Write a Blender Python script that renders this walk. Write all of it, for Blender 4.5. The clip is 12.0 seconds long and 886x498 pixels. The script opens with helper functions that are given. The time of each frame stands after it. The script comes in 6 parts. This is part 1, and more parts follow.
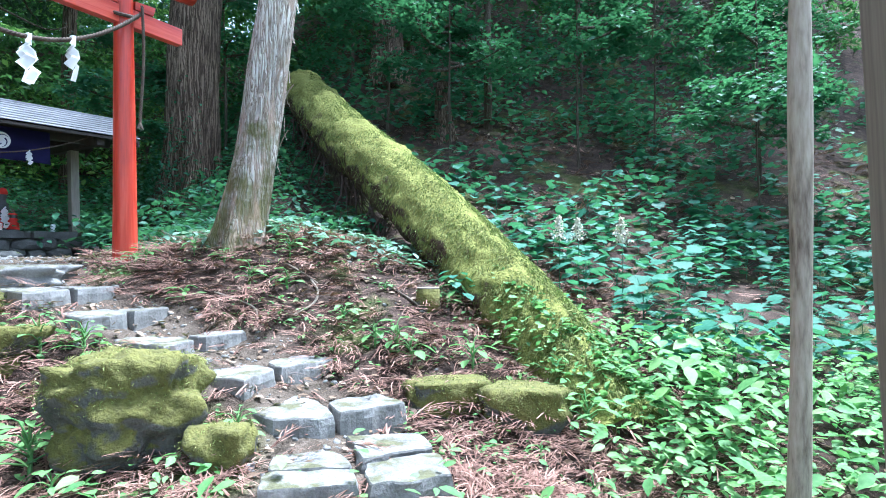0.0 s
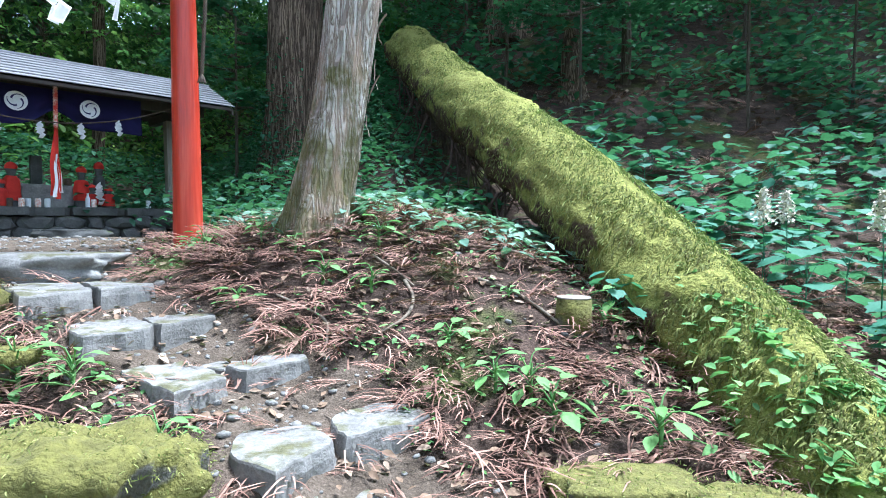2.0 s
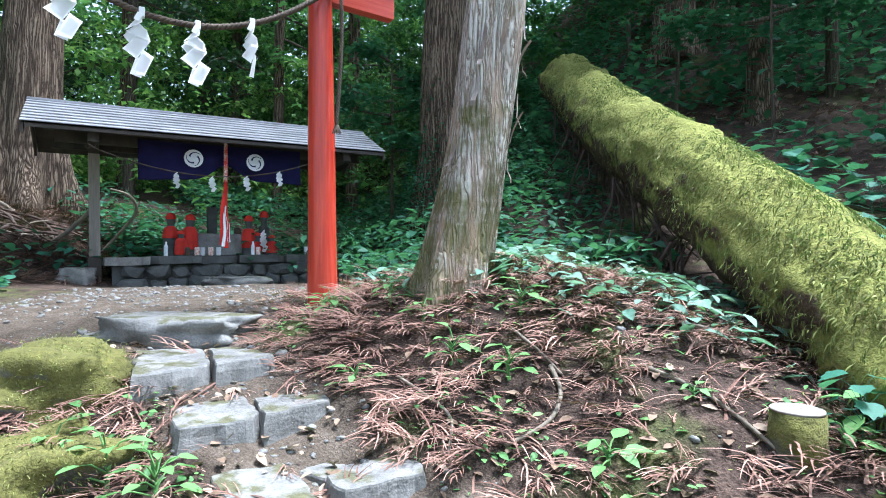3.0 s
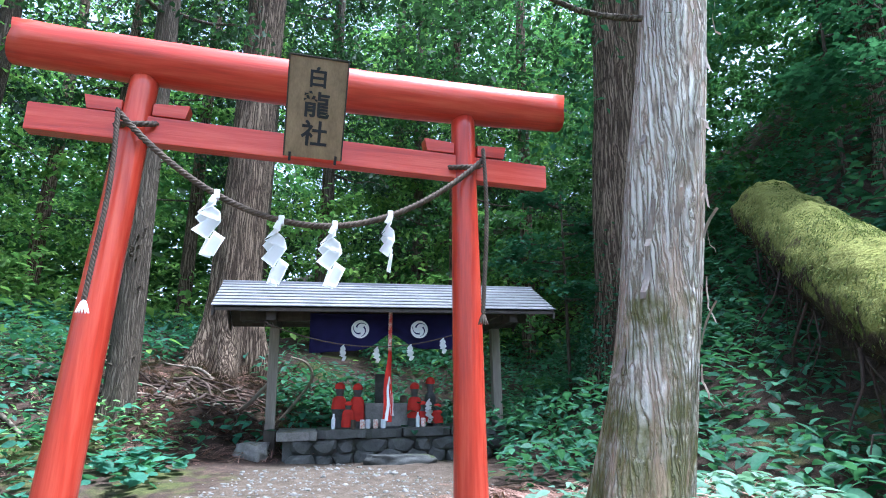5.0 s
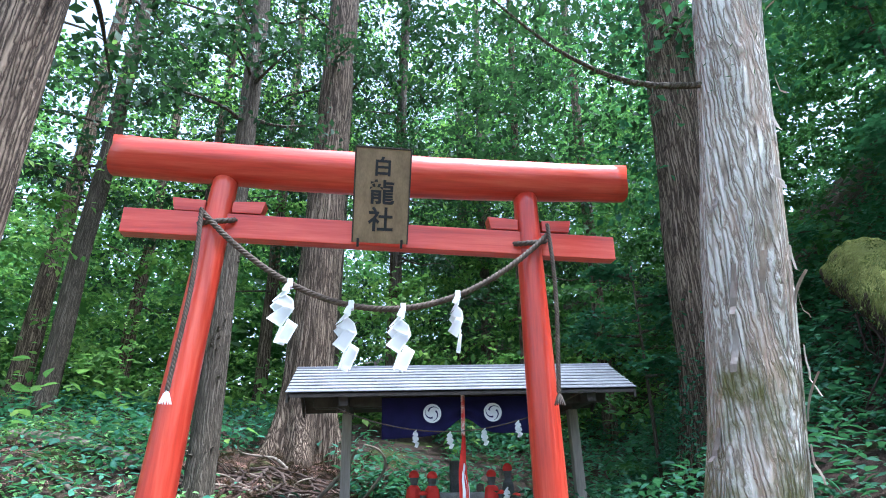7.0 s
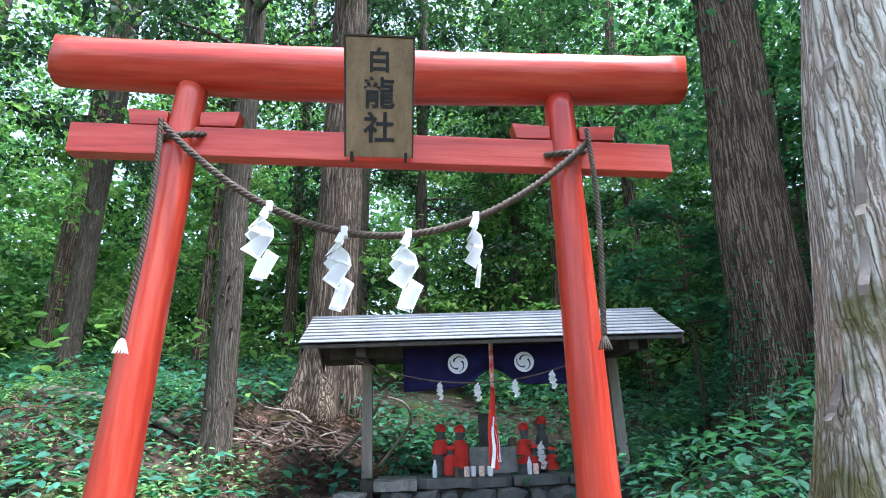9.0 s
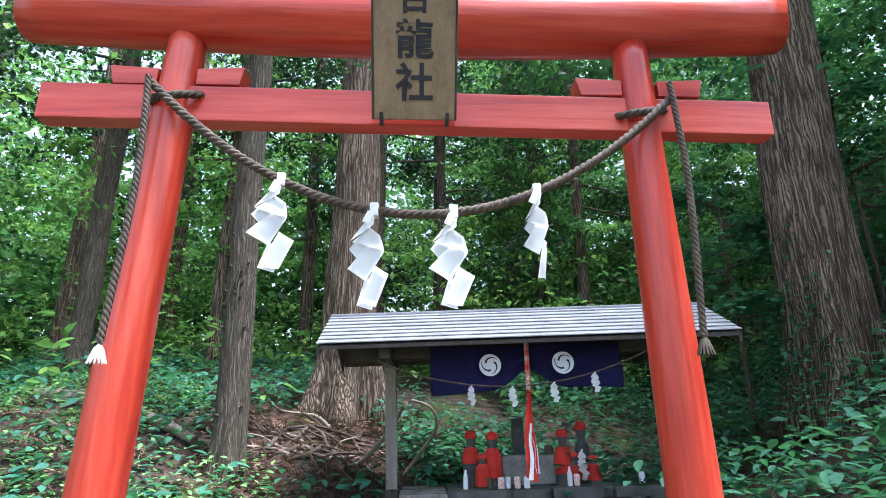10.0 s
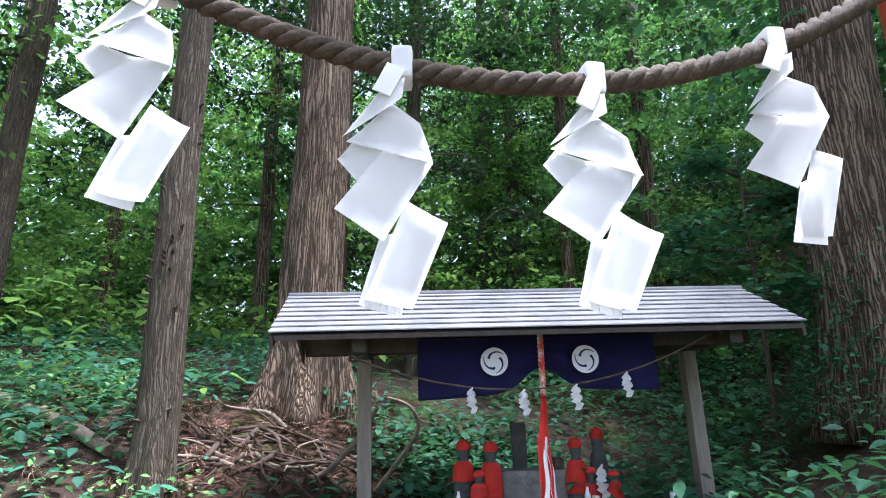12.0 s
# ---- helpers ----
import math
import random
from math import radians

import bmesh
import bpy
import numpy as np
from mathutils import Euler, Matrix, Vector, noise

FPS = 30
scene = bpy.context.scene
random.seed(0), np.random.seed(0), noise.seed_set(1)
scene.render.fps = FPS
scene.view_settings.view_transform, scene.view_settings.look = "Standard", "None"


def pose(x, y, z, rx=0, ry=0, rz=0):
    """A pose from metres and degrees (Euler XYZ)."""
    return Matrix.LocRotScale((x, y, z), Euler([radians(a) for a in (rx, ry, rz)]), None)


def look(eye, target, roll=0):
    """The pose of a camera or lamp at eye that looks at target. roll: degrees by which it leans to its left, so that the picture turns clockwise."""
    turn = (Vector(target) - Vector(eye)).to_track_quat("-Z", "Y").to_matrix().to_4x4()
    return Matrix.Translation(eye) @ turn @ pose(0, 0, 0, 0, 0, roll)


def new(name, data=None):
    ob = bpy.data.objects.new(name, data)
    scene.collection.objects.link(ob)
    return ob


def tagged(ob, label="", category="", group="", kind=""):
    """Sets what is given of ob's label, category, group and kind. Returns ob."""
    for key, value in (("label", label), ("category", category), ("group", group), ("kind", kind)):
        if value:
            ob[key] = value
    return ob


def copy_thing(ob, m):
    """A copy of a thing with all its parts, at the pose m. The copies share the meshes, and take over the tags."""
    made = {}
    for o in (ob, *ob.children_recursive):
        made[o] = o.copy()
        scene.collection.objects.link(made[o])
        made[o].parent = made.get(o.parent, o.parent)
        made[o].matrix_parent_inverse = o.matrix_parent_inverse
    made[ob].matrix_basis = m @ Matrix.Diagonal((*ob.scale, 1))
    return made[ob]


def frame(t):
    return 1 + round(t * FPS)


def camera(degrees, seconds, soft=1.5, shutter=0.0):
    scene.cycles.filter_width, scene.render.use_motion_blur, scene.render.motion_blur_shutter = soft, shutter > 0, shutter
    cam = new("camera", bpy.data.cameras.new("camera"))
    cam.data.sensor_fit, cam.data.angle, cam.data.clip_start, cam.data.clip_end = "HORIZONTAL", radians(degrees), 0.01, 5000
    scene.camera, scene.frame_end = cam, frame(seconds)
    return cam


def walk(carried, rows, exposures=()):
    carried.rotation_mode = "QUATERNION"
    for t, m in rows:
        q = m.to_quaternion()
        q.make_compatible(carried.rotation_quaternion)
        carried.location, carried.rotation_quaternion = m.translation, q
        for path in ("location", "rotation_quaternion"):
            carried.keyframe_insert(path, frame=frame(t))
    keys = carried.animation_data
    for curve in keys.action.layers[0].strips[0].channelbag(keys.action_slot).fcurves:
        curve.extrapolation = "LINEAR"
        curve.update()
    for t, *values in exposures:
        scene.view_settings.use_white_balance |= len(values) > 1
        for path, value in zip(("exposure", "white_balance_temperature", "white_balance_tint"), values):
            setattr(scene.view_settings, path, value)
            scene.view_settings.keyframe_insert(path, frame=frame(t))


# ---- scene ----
cam = camera(75.9, 12.0, soft=1.0)
# seconds, place, then yaw, pitch and roll in degrees
ROWS = [
    (0.0, -0.020, 0.003, 1.399, -0.22, 1.06, 0.36),
    (0.5, 0.049, 0.484, 1.377, 0.95, 0.19, 0.05),
    (1.0, -0.033, 0.833, 1.400, 2.68, -0.71, -0.18),
    (1.5, -0.147, 1.208, 1.488, 5.74, -1.51, -0.23),
    (2.0, -0.248, 1.574, 1.518, 11.04, -1.53, -0.18),
    (2.5, -0.321, 1.894, 1.660, 18.91, -0.59, -0.04),
    (3.0, -0.351, 2.257, 1.730, 27.06, 1.55, -0.08),
    (5.0, -0.544, 2.914, 2.277, 45.49, 14.50, -0.27),
    (5.5, -0.525, 2.929, 2.317, 48.03, 17.60, -0.04),
    (6.0, -0.504, 2.910, 2.311, 50.54, 20.56, 0.10),
    (6.5, -0.525, 2.918, 2.296, 52.37, 22.29, 0.22),
    (7.0, -0.561, 2.927, 2.282, 52.77, 22.47, 0.34),
    (9.0, -1.111, 3.452, 2.340, 56.15, 17.99, 0.61),
    (9.5, -1.367, 3.533, 2.382, 57.01, 18.59, 0.74),
    (10.0, -1.691, 3.638, 2.467, 57.67, 17.63, 0.67),
    (10.5, -2.064, 3.811, 2.491, 57.76, 17.76, 0.61),
    (11.0, -2.285, 3.977, 2.651, 56.64, 17.59, 0.67),
    (11.5, -2.663, 4.049, 2.676, 55.20, 17.05, 0.60),
    (12.0, -3.011, 4.145, 2.804, 53.49, 15.01, 0.49),
]
walk(cam, [(t, pose(x, y, z, 90 + pitch, roll, yaw)) for t, x, y, z, yaw, pitch, roll in ROWS],
     exposures=[(0.0, 2.0, 5050, 8), (1.5, 1.8, 5200, 8), (3.0, 1.72, 5350, 9), (5.0, 1.88, 5150, 12), (9.0, 1.98, 5350, 11), (12.0, 1.87, 5650, 17)])

# ---- light: an overcast summer sky over a clearing in the wood ----
SUN_EL, SUN_ROT = radians(72), radians(55)
world = bpy.data.worlds.new("sky")
scene.world = world
world.use_nodes = True
wn = world.node_tree
sky = wn.nodes.new("ShaderNodeTexSky")
sky.sky_type, sky.sun_disc, sky.sun_elevation, sky.sun_rotation = "NISHITA", False, SUN_EL, SUN_ROT
sky.air_density, sky.dust_density, sky.ozone_density = 1.0, 3.0, 1.0
pale = wn.nodes.new("ShaderNodeHueSaturation")
pale.inputs["Saturation"].default_value = 0.6
wn.links.new(sky.outputs[0], pale.inputs["Color"])
wn.links.new(pale.outputs[0], wn.nodes["Background"].inputs[0])
wn.nodes["Background"].inputs[1].default_value = 0.17
sun_data = bpy.data.lights.new("sun", "SUN")
sun_data.energy, sun_data.angle, sun_data.color = 4.0, radians(14), (1.0, 0.985, 0.95)
sun = new("sun", sun_data)
sun.matrix_world = look((40 * math.cos(SUN_EL) * math.sin(SUN_ROT), 40 * math.cos(SUN_EL) * math.cos(SUN_ROT), 40 * math.sin(SUN_EL)), (0, 0, 0))

rng = np.random.default_rng(7)


# ---- materials ----
def nodes_of(name):
    m = bpy.data.materials.new(name)
    m.use_nodes = True
    nt = m.node_tree
    return m, nt, nt.nodes["Principled BSDF"]


def nd(nt, kind, **values):
    n = nt.nodes.new(kind)
    for k, v in values.items():
        n.inputs[k].default_value = v
    return n


def ramp(nt, fac, stops):
    r = nt.nodes.new("ShaderNodeValToRGB")
    while len(r.color_ramp.elements) < len(stops):
        r.color_ramp.elements.new(0.5)
    for e, (p, c) in zip(r.color_ramp.elements, stops):
        e.position, e.color = p, (*c, 1)
    nt.links.new(fac, r.inputs[0])
    return r.outputs[0]


def mixc(nt, fac, a, b):
    n = nt.nodes.new("ShaderNodeMix")
    n.data_type = "RGBA"
    for sock, v in ((n.inputs[0], fac), (n.inputs[6], a), (n.inputs[7], b)):
        if isinstance(v, (int, float)):
            sock.default_value = v
        elif isinstance(v, tuple):
            sock.default_value = (*v, 1)
        else:
            nt.links.new(v, sock)
    return n.outputs[2]


def coords(nt, scale=(1, 1, 1), kind="Object"):
    tc, mp = nt.nodes.new("ShaderNodeTexCoord"), nt.nodes.new("ShaderNodeMapping")
    mp.inputs["Scale"].default_value = scale
    nt.links.new(tc.outputs[kind], mp.inputs[0])
    return mp.outputs[0]


def noise_at(nt, vec, scale, detail=6.0, rough=0.6):
    n = nd(nt, "ShaderNodeTexNoise", Scale=scale, Detail=detail, Roughness=rough)
    nt.links.new(vec, n.inputs["Vector"])
    return n.outputs["Fac"]


def bump(nt, bs, height, strength=0.5, distance=0.02):
    b = nd(nt, "ShaderNodeBump", Strength=strength, Distance=distance)
    nt.links.new(height, b.inputs["Height"])
    nt.links.new(b.outputs[0], bs.inputs["Normal"])


def surface(name, stops, scale=6.0, stretch=(1, 1, 1), rough=0.8, fine=60.0, fine_amount=0.35, bump_strength=0.5, bump_distance=0.02, moss=None, metal=0.0, spec=0.5):
    """A mottled solid: broad and fine noise through a ramp of colours, with relief; moss: (colour, threshold, scale)."""
    m, nt, bs = nodes_of(name)
    v = coords(nt, stretch)
    a, b = noise_at(nt, v, scale), noise_at(nt, v, fine, 4.0)
    mx = nt.nodes.new("ShaderNodeMix")
    mx.inputs[0].default_value = fine_amount
    nt.links.new(a, mx.inputs[2]), nt.links.new(b, mx.inputs[3])
    col = ramp(nt, mx.outputs[0], stops)
    if moss:
        geo = nt.nodes.new("ShaderNodeNewGeometry")
        sep = nt.nodes.new("ShaderNodeSeparateXYZ")
        nt.links.new(geo.outputs["Normal"], sep.inputs[0])
        up = nd(nt, "ShaderNodeMath")
        up.operation = "MULTIPLY_ADD"
        up.inputs[1].default_value = 0.35
        nt.links.new(sep.outputs[2], up.inputs[0])
        nt.links.new(noise_at(nt, coords(nt), moss[2], 5.0), up.inputs[2])
        fac = ramp(nt, up.outputs[0], [(moss[1], (0, 0, 0)), (moss[1] + 0.1, (1, 1, 1))])
        green = ramp(nt, noise_at(nt, coords(nt), 25.0), [(0.3, tuple(c * 0.5 for c in moss[0])), (0.7, moss[0])])
        col = mixc(nt, fac, col, green)
    nt.links.new(col, bs.inputs["Base Color"])
    bs.inputs["Roughness"].default_value, bs.inputs["Metallic"].default_value = rough, metal
    bs.inputs["Specular IOR Level"].default_value = spec
    bump(nt, bs, mx.outputs[0], bump_strength, bump_distance)
    return m


def leaf_mat(name, stops, rough=0.6, through_light=0.35):
    m, nt, bs = nodes_of(name)
    geo = nt.nodes.new("ShaderNodeNewGeometry")
    col = ramp(nt, geo.outputs["Random Per Island"], stops)
    tone = noise_at(nt, coords(nt), 40.0, 2.0)
    col = mixc(nt, 0.25, col, ramp(nt, tone, [(0.3, tuple(c * 0.5 for c in stops[0][1])), (0.7, stops[-1][1])]))
    nt.links.new(col, bs.inputs["Base Color"])
    bs.inputs["Roughness"].default_value = rough
    bs.inputs["Specular IOR Level"].default_value = 0.3
    tr = nt.nodes.new("ShaderNodeBsdfTranslucent")
    nt.links.new(mixc(nt, 0.35, col, (0.16, 0.42, 0.09)), tr.inputs[0])
    mix = nd(nt, "ShaderNodeMixShader", Fac=through_light)
    nt.links.new(bs.outputs[0], mix.inputs[1]), nt.links.new(tr.outputs[0], mix.inputs[2])
    nt.links.new(mix.outputs[0], nt.nodes["Material Output"].inputs["Surface"])
    return m


def bark_mat(name, stops, moss=None, furrow=14.0, tan=None):
    """Bark with long upright furrows."""
    m, nt, bs = nodes_of(name)
    v = coords(nt, (1, 1, 0.03))
    w = nd(nt, "ShaderNodeTexVoronoi", Scale=furrow)
    w.feature = "DISTANCE_TO_EDGE"
    warp = noise_at(nt, coords(nt, (1, 1, 0.3)), 5.0)
    add = nt.nodes.new("ShaderNodeVectorMath")
    sc = nt.nodes.new("ShaderNodeVectorMath")
    sc.operation = "SCALE"
    sc.inputs[3].default_value = 0.15
    cmb = nt.nodes.new("ShaderNodeCombineXYZ")
    nt.links.new(warp, cmb.inputs[0]), nt.links.new(warp, cmb.inputs[1])
    nt.links.new(cmb.outputs[0], sc.inputs[0])
    nt.links.new(v, add.inputs[0]), nt.links.new(sc.outputs[0], add.inputs[1])
    nt.links.new(add.outputs[0], w.inputs["Vector"])
    fine = noise_at(nt, coords(nt, (1, 1, 0.07)), 55.0, 5.0)
    edge = nd(nt, "ShaderNodeMath")
    edge.operation, edge.use_clamp = "MULTIPLY_ADD", True
    edge.inputs[1].default_value = 2.0
    nt.links.new(w.outputs["Distance"], edge.inputs[0])
    half = nd(nt, "ShaderNodeMath")
    half.operation = "MULTIPLY"
    half.inputs[1].default_value = 0.55
    nt.links.new(fine, half.inputs[0])
    nt.links.new(half.outputs[0], edge.inputs[2])
    col = ramp(nt, edge.outputs[0], stops)
    patch = ramp(nt, noise_at(nt, coords(nt, (1, 1, 0.4)), 2.5), [(0.35, (0.65, 0.65, 0.65)), (0.65, (1, 1, 1))])
    mul = nt.nodes.new("ShaderNodeMix")
    mul.data_type, mul.blend_type = "RGBA", "MULTIPLY"
    mul.inputs[0].default_value = 1.0
    nt.links.new(col, mul.inputs[6]), nt.links.new(patch, mul.inputs[7])
    col = mul.outputs[2]
    if moss:
        sep = nt.nodes.new("ShaderNodeSeparateXYZ")
        nt.links.new(coords(nt), sep.inputs[0])
        lo = nd(nt, "ShaderNodeMath")
        lo.operation = "MULTIPLY_ADD"
        lo.inputs[1].default_value = -moss[1]
        nt.links.new(sep.outputs[2], lo.inputs[0])
        nt.links.new(noise_at(nt, coords(nt), 4.0), lo.inputs[2])
        fac = ramp(nt, lo.outputs[0], [(0.22, (0, 0, 0)), (0.42, (0.85, 0.85, 0.85))])
        col = mixc(nt, fac, col, moss[0])
    if tan:
        tf = ramp(nt, noise_at(nt, coords(nt, (1, 1, 0.25)), 7.0), [(0.50, (0, 0, 0)), (0.60, (0.5, 0.5, 0.5))])
        col = mixc(nt, tf, col, tan)
    nt.links.new(col, bs.inputs["Base Color"])
    bs.inputs["Roughness"].default_value = 0.9
    bs.inputs["Specular IOR Level"].default_value = 0.2
    bump(nt, bs, edge.outputs[0], 0.9, 0.03)
    return m


GREY_STONE = surface("grey stone", [(0.25, (0.05, 0.047, 0.042)), (0.5, (0.175, 0.168, 0.155)), (0.75, (0.31, 0.30, 0.275))], 6.0, rough=0.85, bump_strength=0.8, moss=((0.105, 0.10, 0.045), 0.82, 5.0))
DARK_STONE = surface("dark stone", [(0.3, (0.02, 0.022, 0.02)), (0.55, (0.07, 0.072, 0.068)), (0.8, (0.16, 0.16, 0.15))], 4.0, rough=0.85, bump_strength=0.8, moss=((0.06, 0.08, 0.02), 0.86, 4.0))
MOSSY_STONE = surface("mossy stone", [(0.3, (0.03, 0.03, 0.025)), (0.7, (0.16, 0.15, 0.13))], 5.0, rough=0.95, bump_strength=1.0, bump_distance=0.04, moss=((0.15, 0.14, 0.03), 0.40, 4.0))
RED = [(0.30, (0.26, 0.017, 0.012)), (0.48, (0.50, 0.045, 0.023)), (0.66, (0.63, 0.105, 0.06))]
RED_POST = surface("vermilion paint on upright timber", RED, 5.0, (1, 1, 0.06), rough=0.28, fine=30, fine_amount=0.5, bump_strength=0.7, bump_distance=0.008)
RED_BEAM = surface("vermilion paint on level timber", RED, 5.0, (0.06, 1, 1), rough=0.28, fine=30, fine_amount=0.5, bump_strength=0.7, bump_distance=0.008)
GREY_WOOD = surface("weathered wood", [(0.3, (0.10, 0.085, 0.068)), (0.6, (0.26, 0.225, 0.185)), (0.8, (0.42, 0.38, 0.33))], 8.0, (1, 1, 0.08), rough=0.85, bump_strength=0.6, bump_distance=0.01)
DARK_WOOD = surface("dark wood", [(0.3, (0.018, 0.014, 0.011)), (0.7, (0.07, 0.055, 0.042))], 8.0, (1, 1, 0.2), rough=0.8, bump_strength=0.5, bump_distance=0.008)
PLAQUE_WOOD = surface("plaque wood", [(0.3, (0.13, 0.085, 0.045)), (0.55, (0.25, 0.17, 0.095)), (0.8, (0.36, 0.25, 0.15))], 9.0, (1, 1, 0.06), rough=0.7, fine=90, bump_strength=0.3, bump_distance=0.004)
INK = surface("black ink", [(0.3, (0.006, 0.006, 0.008)), (0.7, (0.018, 0.018, 0.022))], 20.0, rough=0.7)
ROOF_METAL = surface("weathered sheet metal", [(0.3, (0.12, 0.12, 0.126)), (0.7, (0.27, 0.27, 0.28))], 3.0, (1, 1, 1), rough=0.5, fine=30, bump_strength=0.1, metal=0.2)
CLOTH_BLUE = surface("indigo cloth", [(0.3, (0.010, 0.008, 0.055)), (0.7, (0.022, 0.018, 0.11))], 4.0, rough=0.9, fine=200, bump_strength=0.2, bump_distance=0.003)
CLOTH_WHITE = surface("white cloth", [(0.3, (0.55, 0.55, 0.55)), (0.7, (0.75, 0.75, 0.76))], 6.0, rough=0.9)
CLOTH_RED = surface("red cloth", [(0.3, (0.30, 0.012, 0.008)), (0.7, (0.62, 0.035, 0.018))], 7.0, rough=0.9, fine=120, bump_strength=0.4, bump_distance=0.005)


def paper_mat():
    m, nt, bs = nodes_of("white paper")
    col = ramp(nt, noise_at(nt, coords(nt), 12.0), [(0.3, (0.88, 0.88, 0.87)), (0.7, (0.93, 0.93, 0.93))])
    nt.links.new(col, bs.inputs["Base Color"])
    bs.inputs["Roughness"].default_value, bs.inputs["Specular IOR Level"].default_value = 0.9, 0.15
    tr = nt.nodes.new("ShaderNodeBsdfTranslucent")
    nt.links.new(col, tr.inputs[0])
    mix = nd(nt, "ShaderNodeMixShader", Fac=0.45)
    nt.links.new(bs.outputs[0], mix.inputs[1]), nt.links.new(tr.outputs[0], mix.inputs[2])
    nt.links.new(mix.outputs[0], nt.nodes["Material Output"].inputs["Surface"])
    return m


PAPER = paper_mat()
STRAW = surface("straw rope", [(0.3, (0.022, 0.015, 0.010)), (0.55, (0.085, 0.060, 0.042)), (0.8, (0.24, 0.19, 0.135))], 14.0, rough=0.9, fine=160, fine_amount=0.5, bump_strength=0.8, bump_distance=0.006)
PALE_TWIG = surface("bare twig", [(0.3, (0.09, 0.068, 0.048)), (0.7, (0.29, 0.24, 0.18))], 7.0, rough=0.9)
ROOT_BARK = surface("root bark", [(0.3, (0.022, 0.014, 0.010)), (0.7, (0.09, 0.056, 0.040))], 9.0, rough=0.95, bump_strength=0.8)
MOSS = surface("mossy bark", [(0.28, (0.025, 0.016, 0.011)), (0.5, (0.085, 0.058, 0.04)), (0.72, (0.17, 0.125, 0.09))], 5.0, rough=1.0, fine=45, fine_amount=0.5, bump_strength=1.0, bump_distance=0.06, spec=0.1, moss=((0.27, 0.275, 0.075), 0.45, 3.5))
CEDAR = bark_mat("cedar bark", [(0.15, (0.013, 0.009, 0.006)), (0.42, (0.082, 0.055, 0.036)), (0.8, (0.27, 0.20, 0.14))], furrow=26.0)
PALE_BARK = bark_mat("peeling pale bark", [(0.16, (0.08, 0.058, 0.045)), (0.38, (0.40, 0.325, 0.26)), (0.66, (0.72, 0.66, 0.59))], moss=((0.12, 0.112, 0.03), 0.17), furrow=42.0, tan=(0.44, 0.30, 0.22))
THIN_BARK = bark_mat("grey brown bark", [(0.05, (0.025, 0.020, 0.015)), (0.4, (0.085, 0.066, 0.046)), (0.9, (0.19, 0.155, 0.115))], furrow=40.0)
LEAF_BROAD = leaf_mat("broad herb leaves", [(0.0, (0.020, 0.085, 0.055)), (0.5, (0.040, 0.155, 0.100)), (1.0, (0.085, 0.25, 0.15))])
LEAF_LIGHT = leaf_mat("light herb leaves", [(0.0, (0.06, 0.165, 0.055)), (0.5, (0.135, 0.30, 0.09)), (1.0, (0.27, 0.45, 0.145))])
LEAF_PALE = leaf_mat("pale creeper leaves", [(0.0, (0.08, 0.18, 0.12)), (0.5, (0.16, 0.29, 0.20)), (1.0, (0.28, 0.42, 0.32))])
LEAF_SHRUB = leaf_mat("shrub leaves", [(0.0, (0.017, 0.068, 0.042)), (0.6, (0.034, 0.125, 0.072)), (1.0, (0.08, 0.23, 0.115))])
# bright yellow green end stands for backlit leaves, put into the colour
LEAF_TREE_LIT = leaf_mat("tree leaves in a lit tone", [(0.0, (0.035, 0.09, 0.025)), (0.5, (0.11, 0.22, 0.045)), (1.0, (0.33, 0.50, 0.10))], through_light=0.5)
# darker copy of the tree leaves: shade deep in the wood, painted in
LEAF_FAR_SHADED = leaf_mat("far leaves in a shaded tone", [(0.0, (0.018, 0.045, 0.022)), (0.6, (0.038, 0.09, 0.035)), (1.0, (0.11, 0.21, 0.055))], through_light=0.5)
LEAF_CEDAR = leaf_mat("cedar sprays", [(0.0, (0.012, 0.030, 0.016)), (0.6, (0.025, 0.055, 0.028)), (1.0, (0.045, 0.085, 0.04))], rough=0.7, through_light=0.15)
LITTER = leaf_mat("dead cedar sprays", [(0.0, (0.06, 0.026, 0.018)), (0.5, (0.21, 0.105, 0.075)), (1.0, (0.42, 0.26, 0.20))], rough=0.9, through_light=0.05)
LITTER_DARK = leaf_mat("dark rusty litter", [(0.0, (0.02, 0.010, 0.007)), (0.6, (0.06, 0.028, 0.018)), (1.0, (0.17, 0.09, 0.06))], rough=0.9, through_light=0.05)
DEAD_LEAF = leaf_mat("dead leaves", [(0.0, (0.10, 0.06, 0.035)), (0.5, (0.22, 0.14, 0.09)), (1.0, (0.40, 0.30, 0.22))], rough=0.9, through_light=0.1)

MOSS_TUFT = leaf_mat("moss strands", [(0.0, (0.06, 0.045, 0.014)), (0.35, (0.085, 0.095, 0.024)), (0.7, (0.19, 0.21, 0.055)), (1.0, (0.36, 0.38, 0.13))], rough=0.95, through_light=0.2)
PEEL = surface("loose bark", [(0.3, (0.22, 0.15, 0.11)), (0.7, (0.46, 0.41, 0.37))], 12.0, (1, 1, 0.2), rough=0.9)
TIMBER = surface("grey brown timber", [(0.3, (0.15, 0.115, 0.09)), (0.6, (0.30, 0.24, 0.195)), (0.8, (0.42, 0.36, 0.30))], 7.0, (1, 1, 0.06), rough=0.8, bump_strength=0.5, bump_distance=0.006)
PEELED_POLE = surface("peeled pole", [(0.36, (0.12, 0.085, 0.06)), (0.5, (0.38, 0.31, 0.24)), (0.7, (0.60, 0.53, 0.44))], 5.0, (1, 1, 0.18), rough=0.75, bump_strength=0.4, bump_distance=0.008)
CAN_LABEL = surface("printed can", [(0.35, (0.55, 0.14, 0.04)), (0.6, (0.75, 0.72, 0.68))], 30.0, rough=0.4)
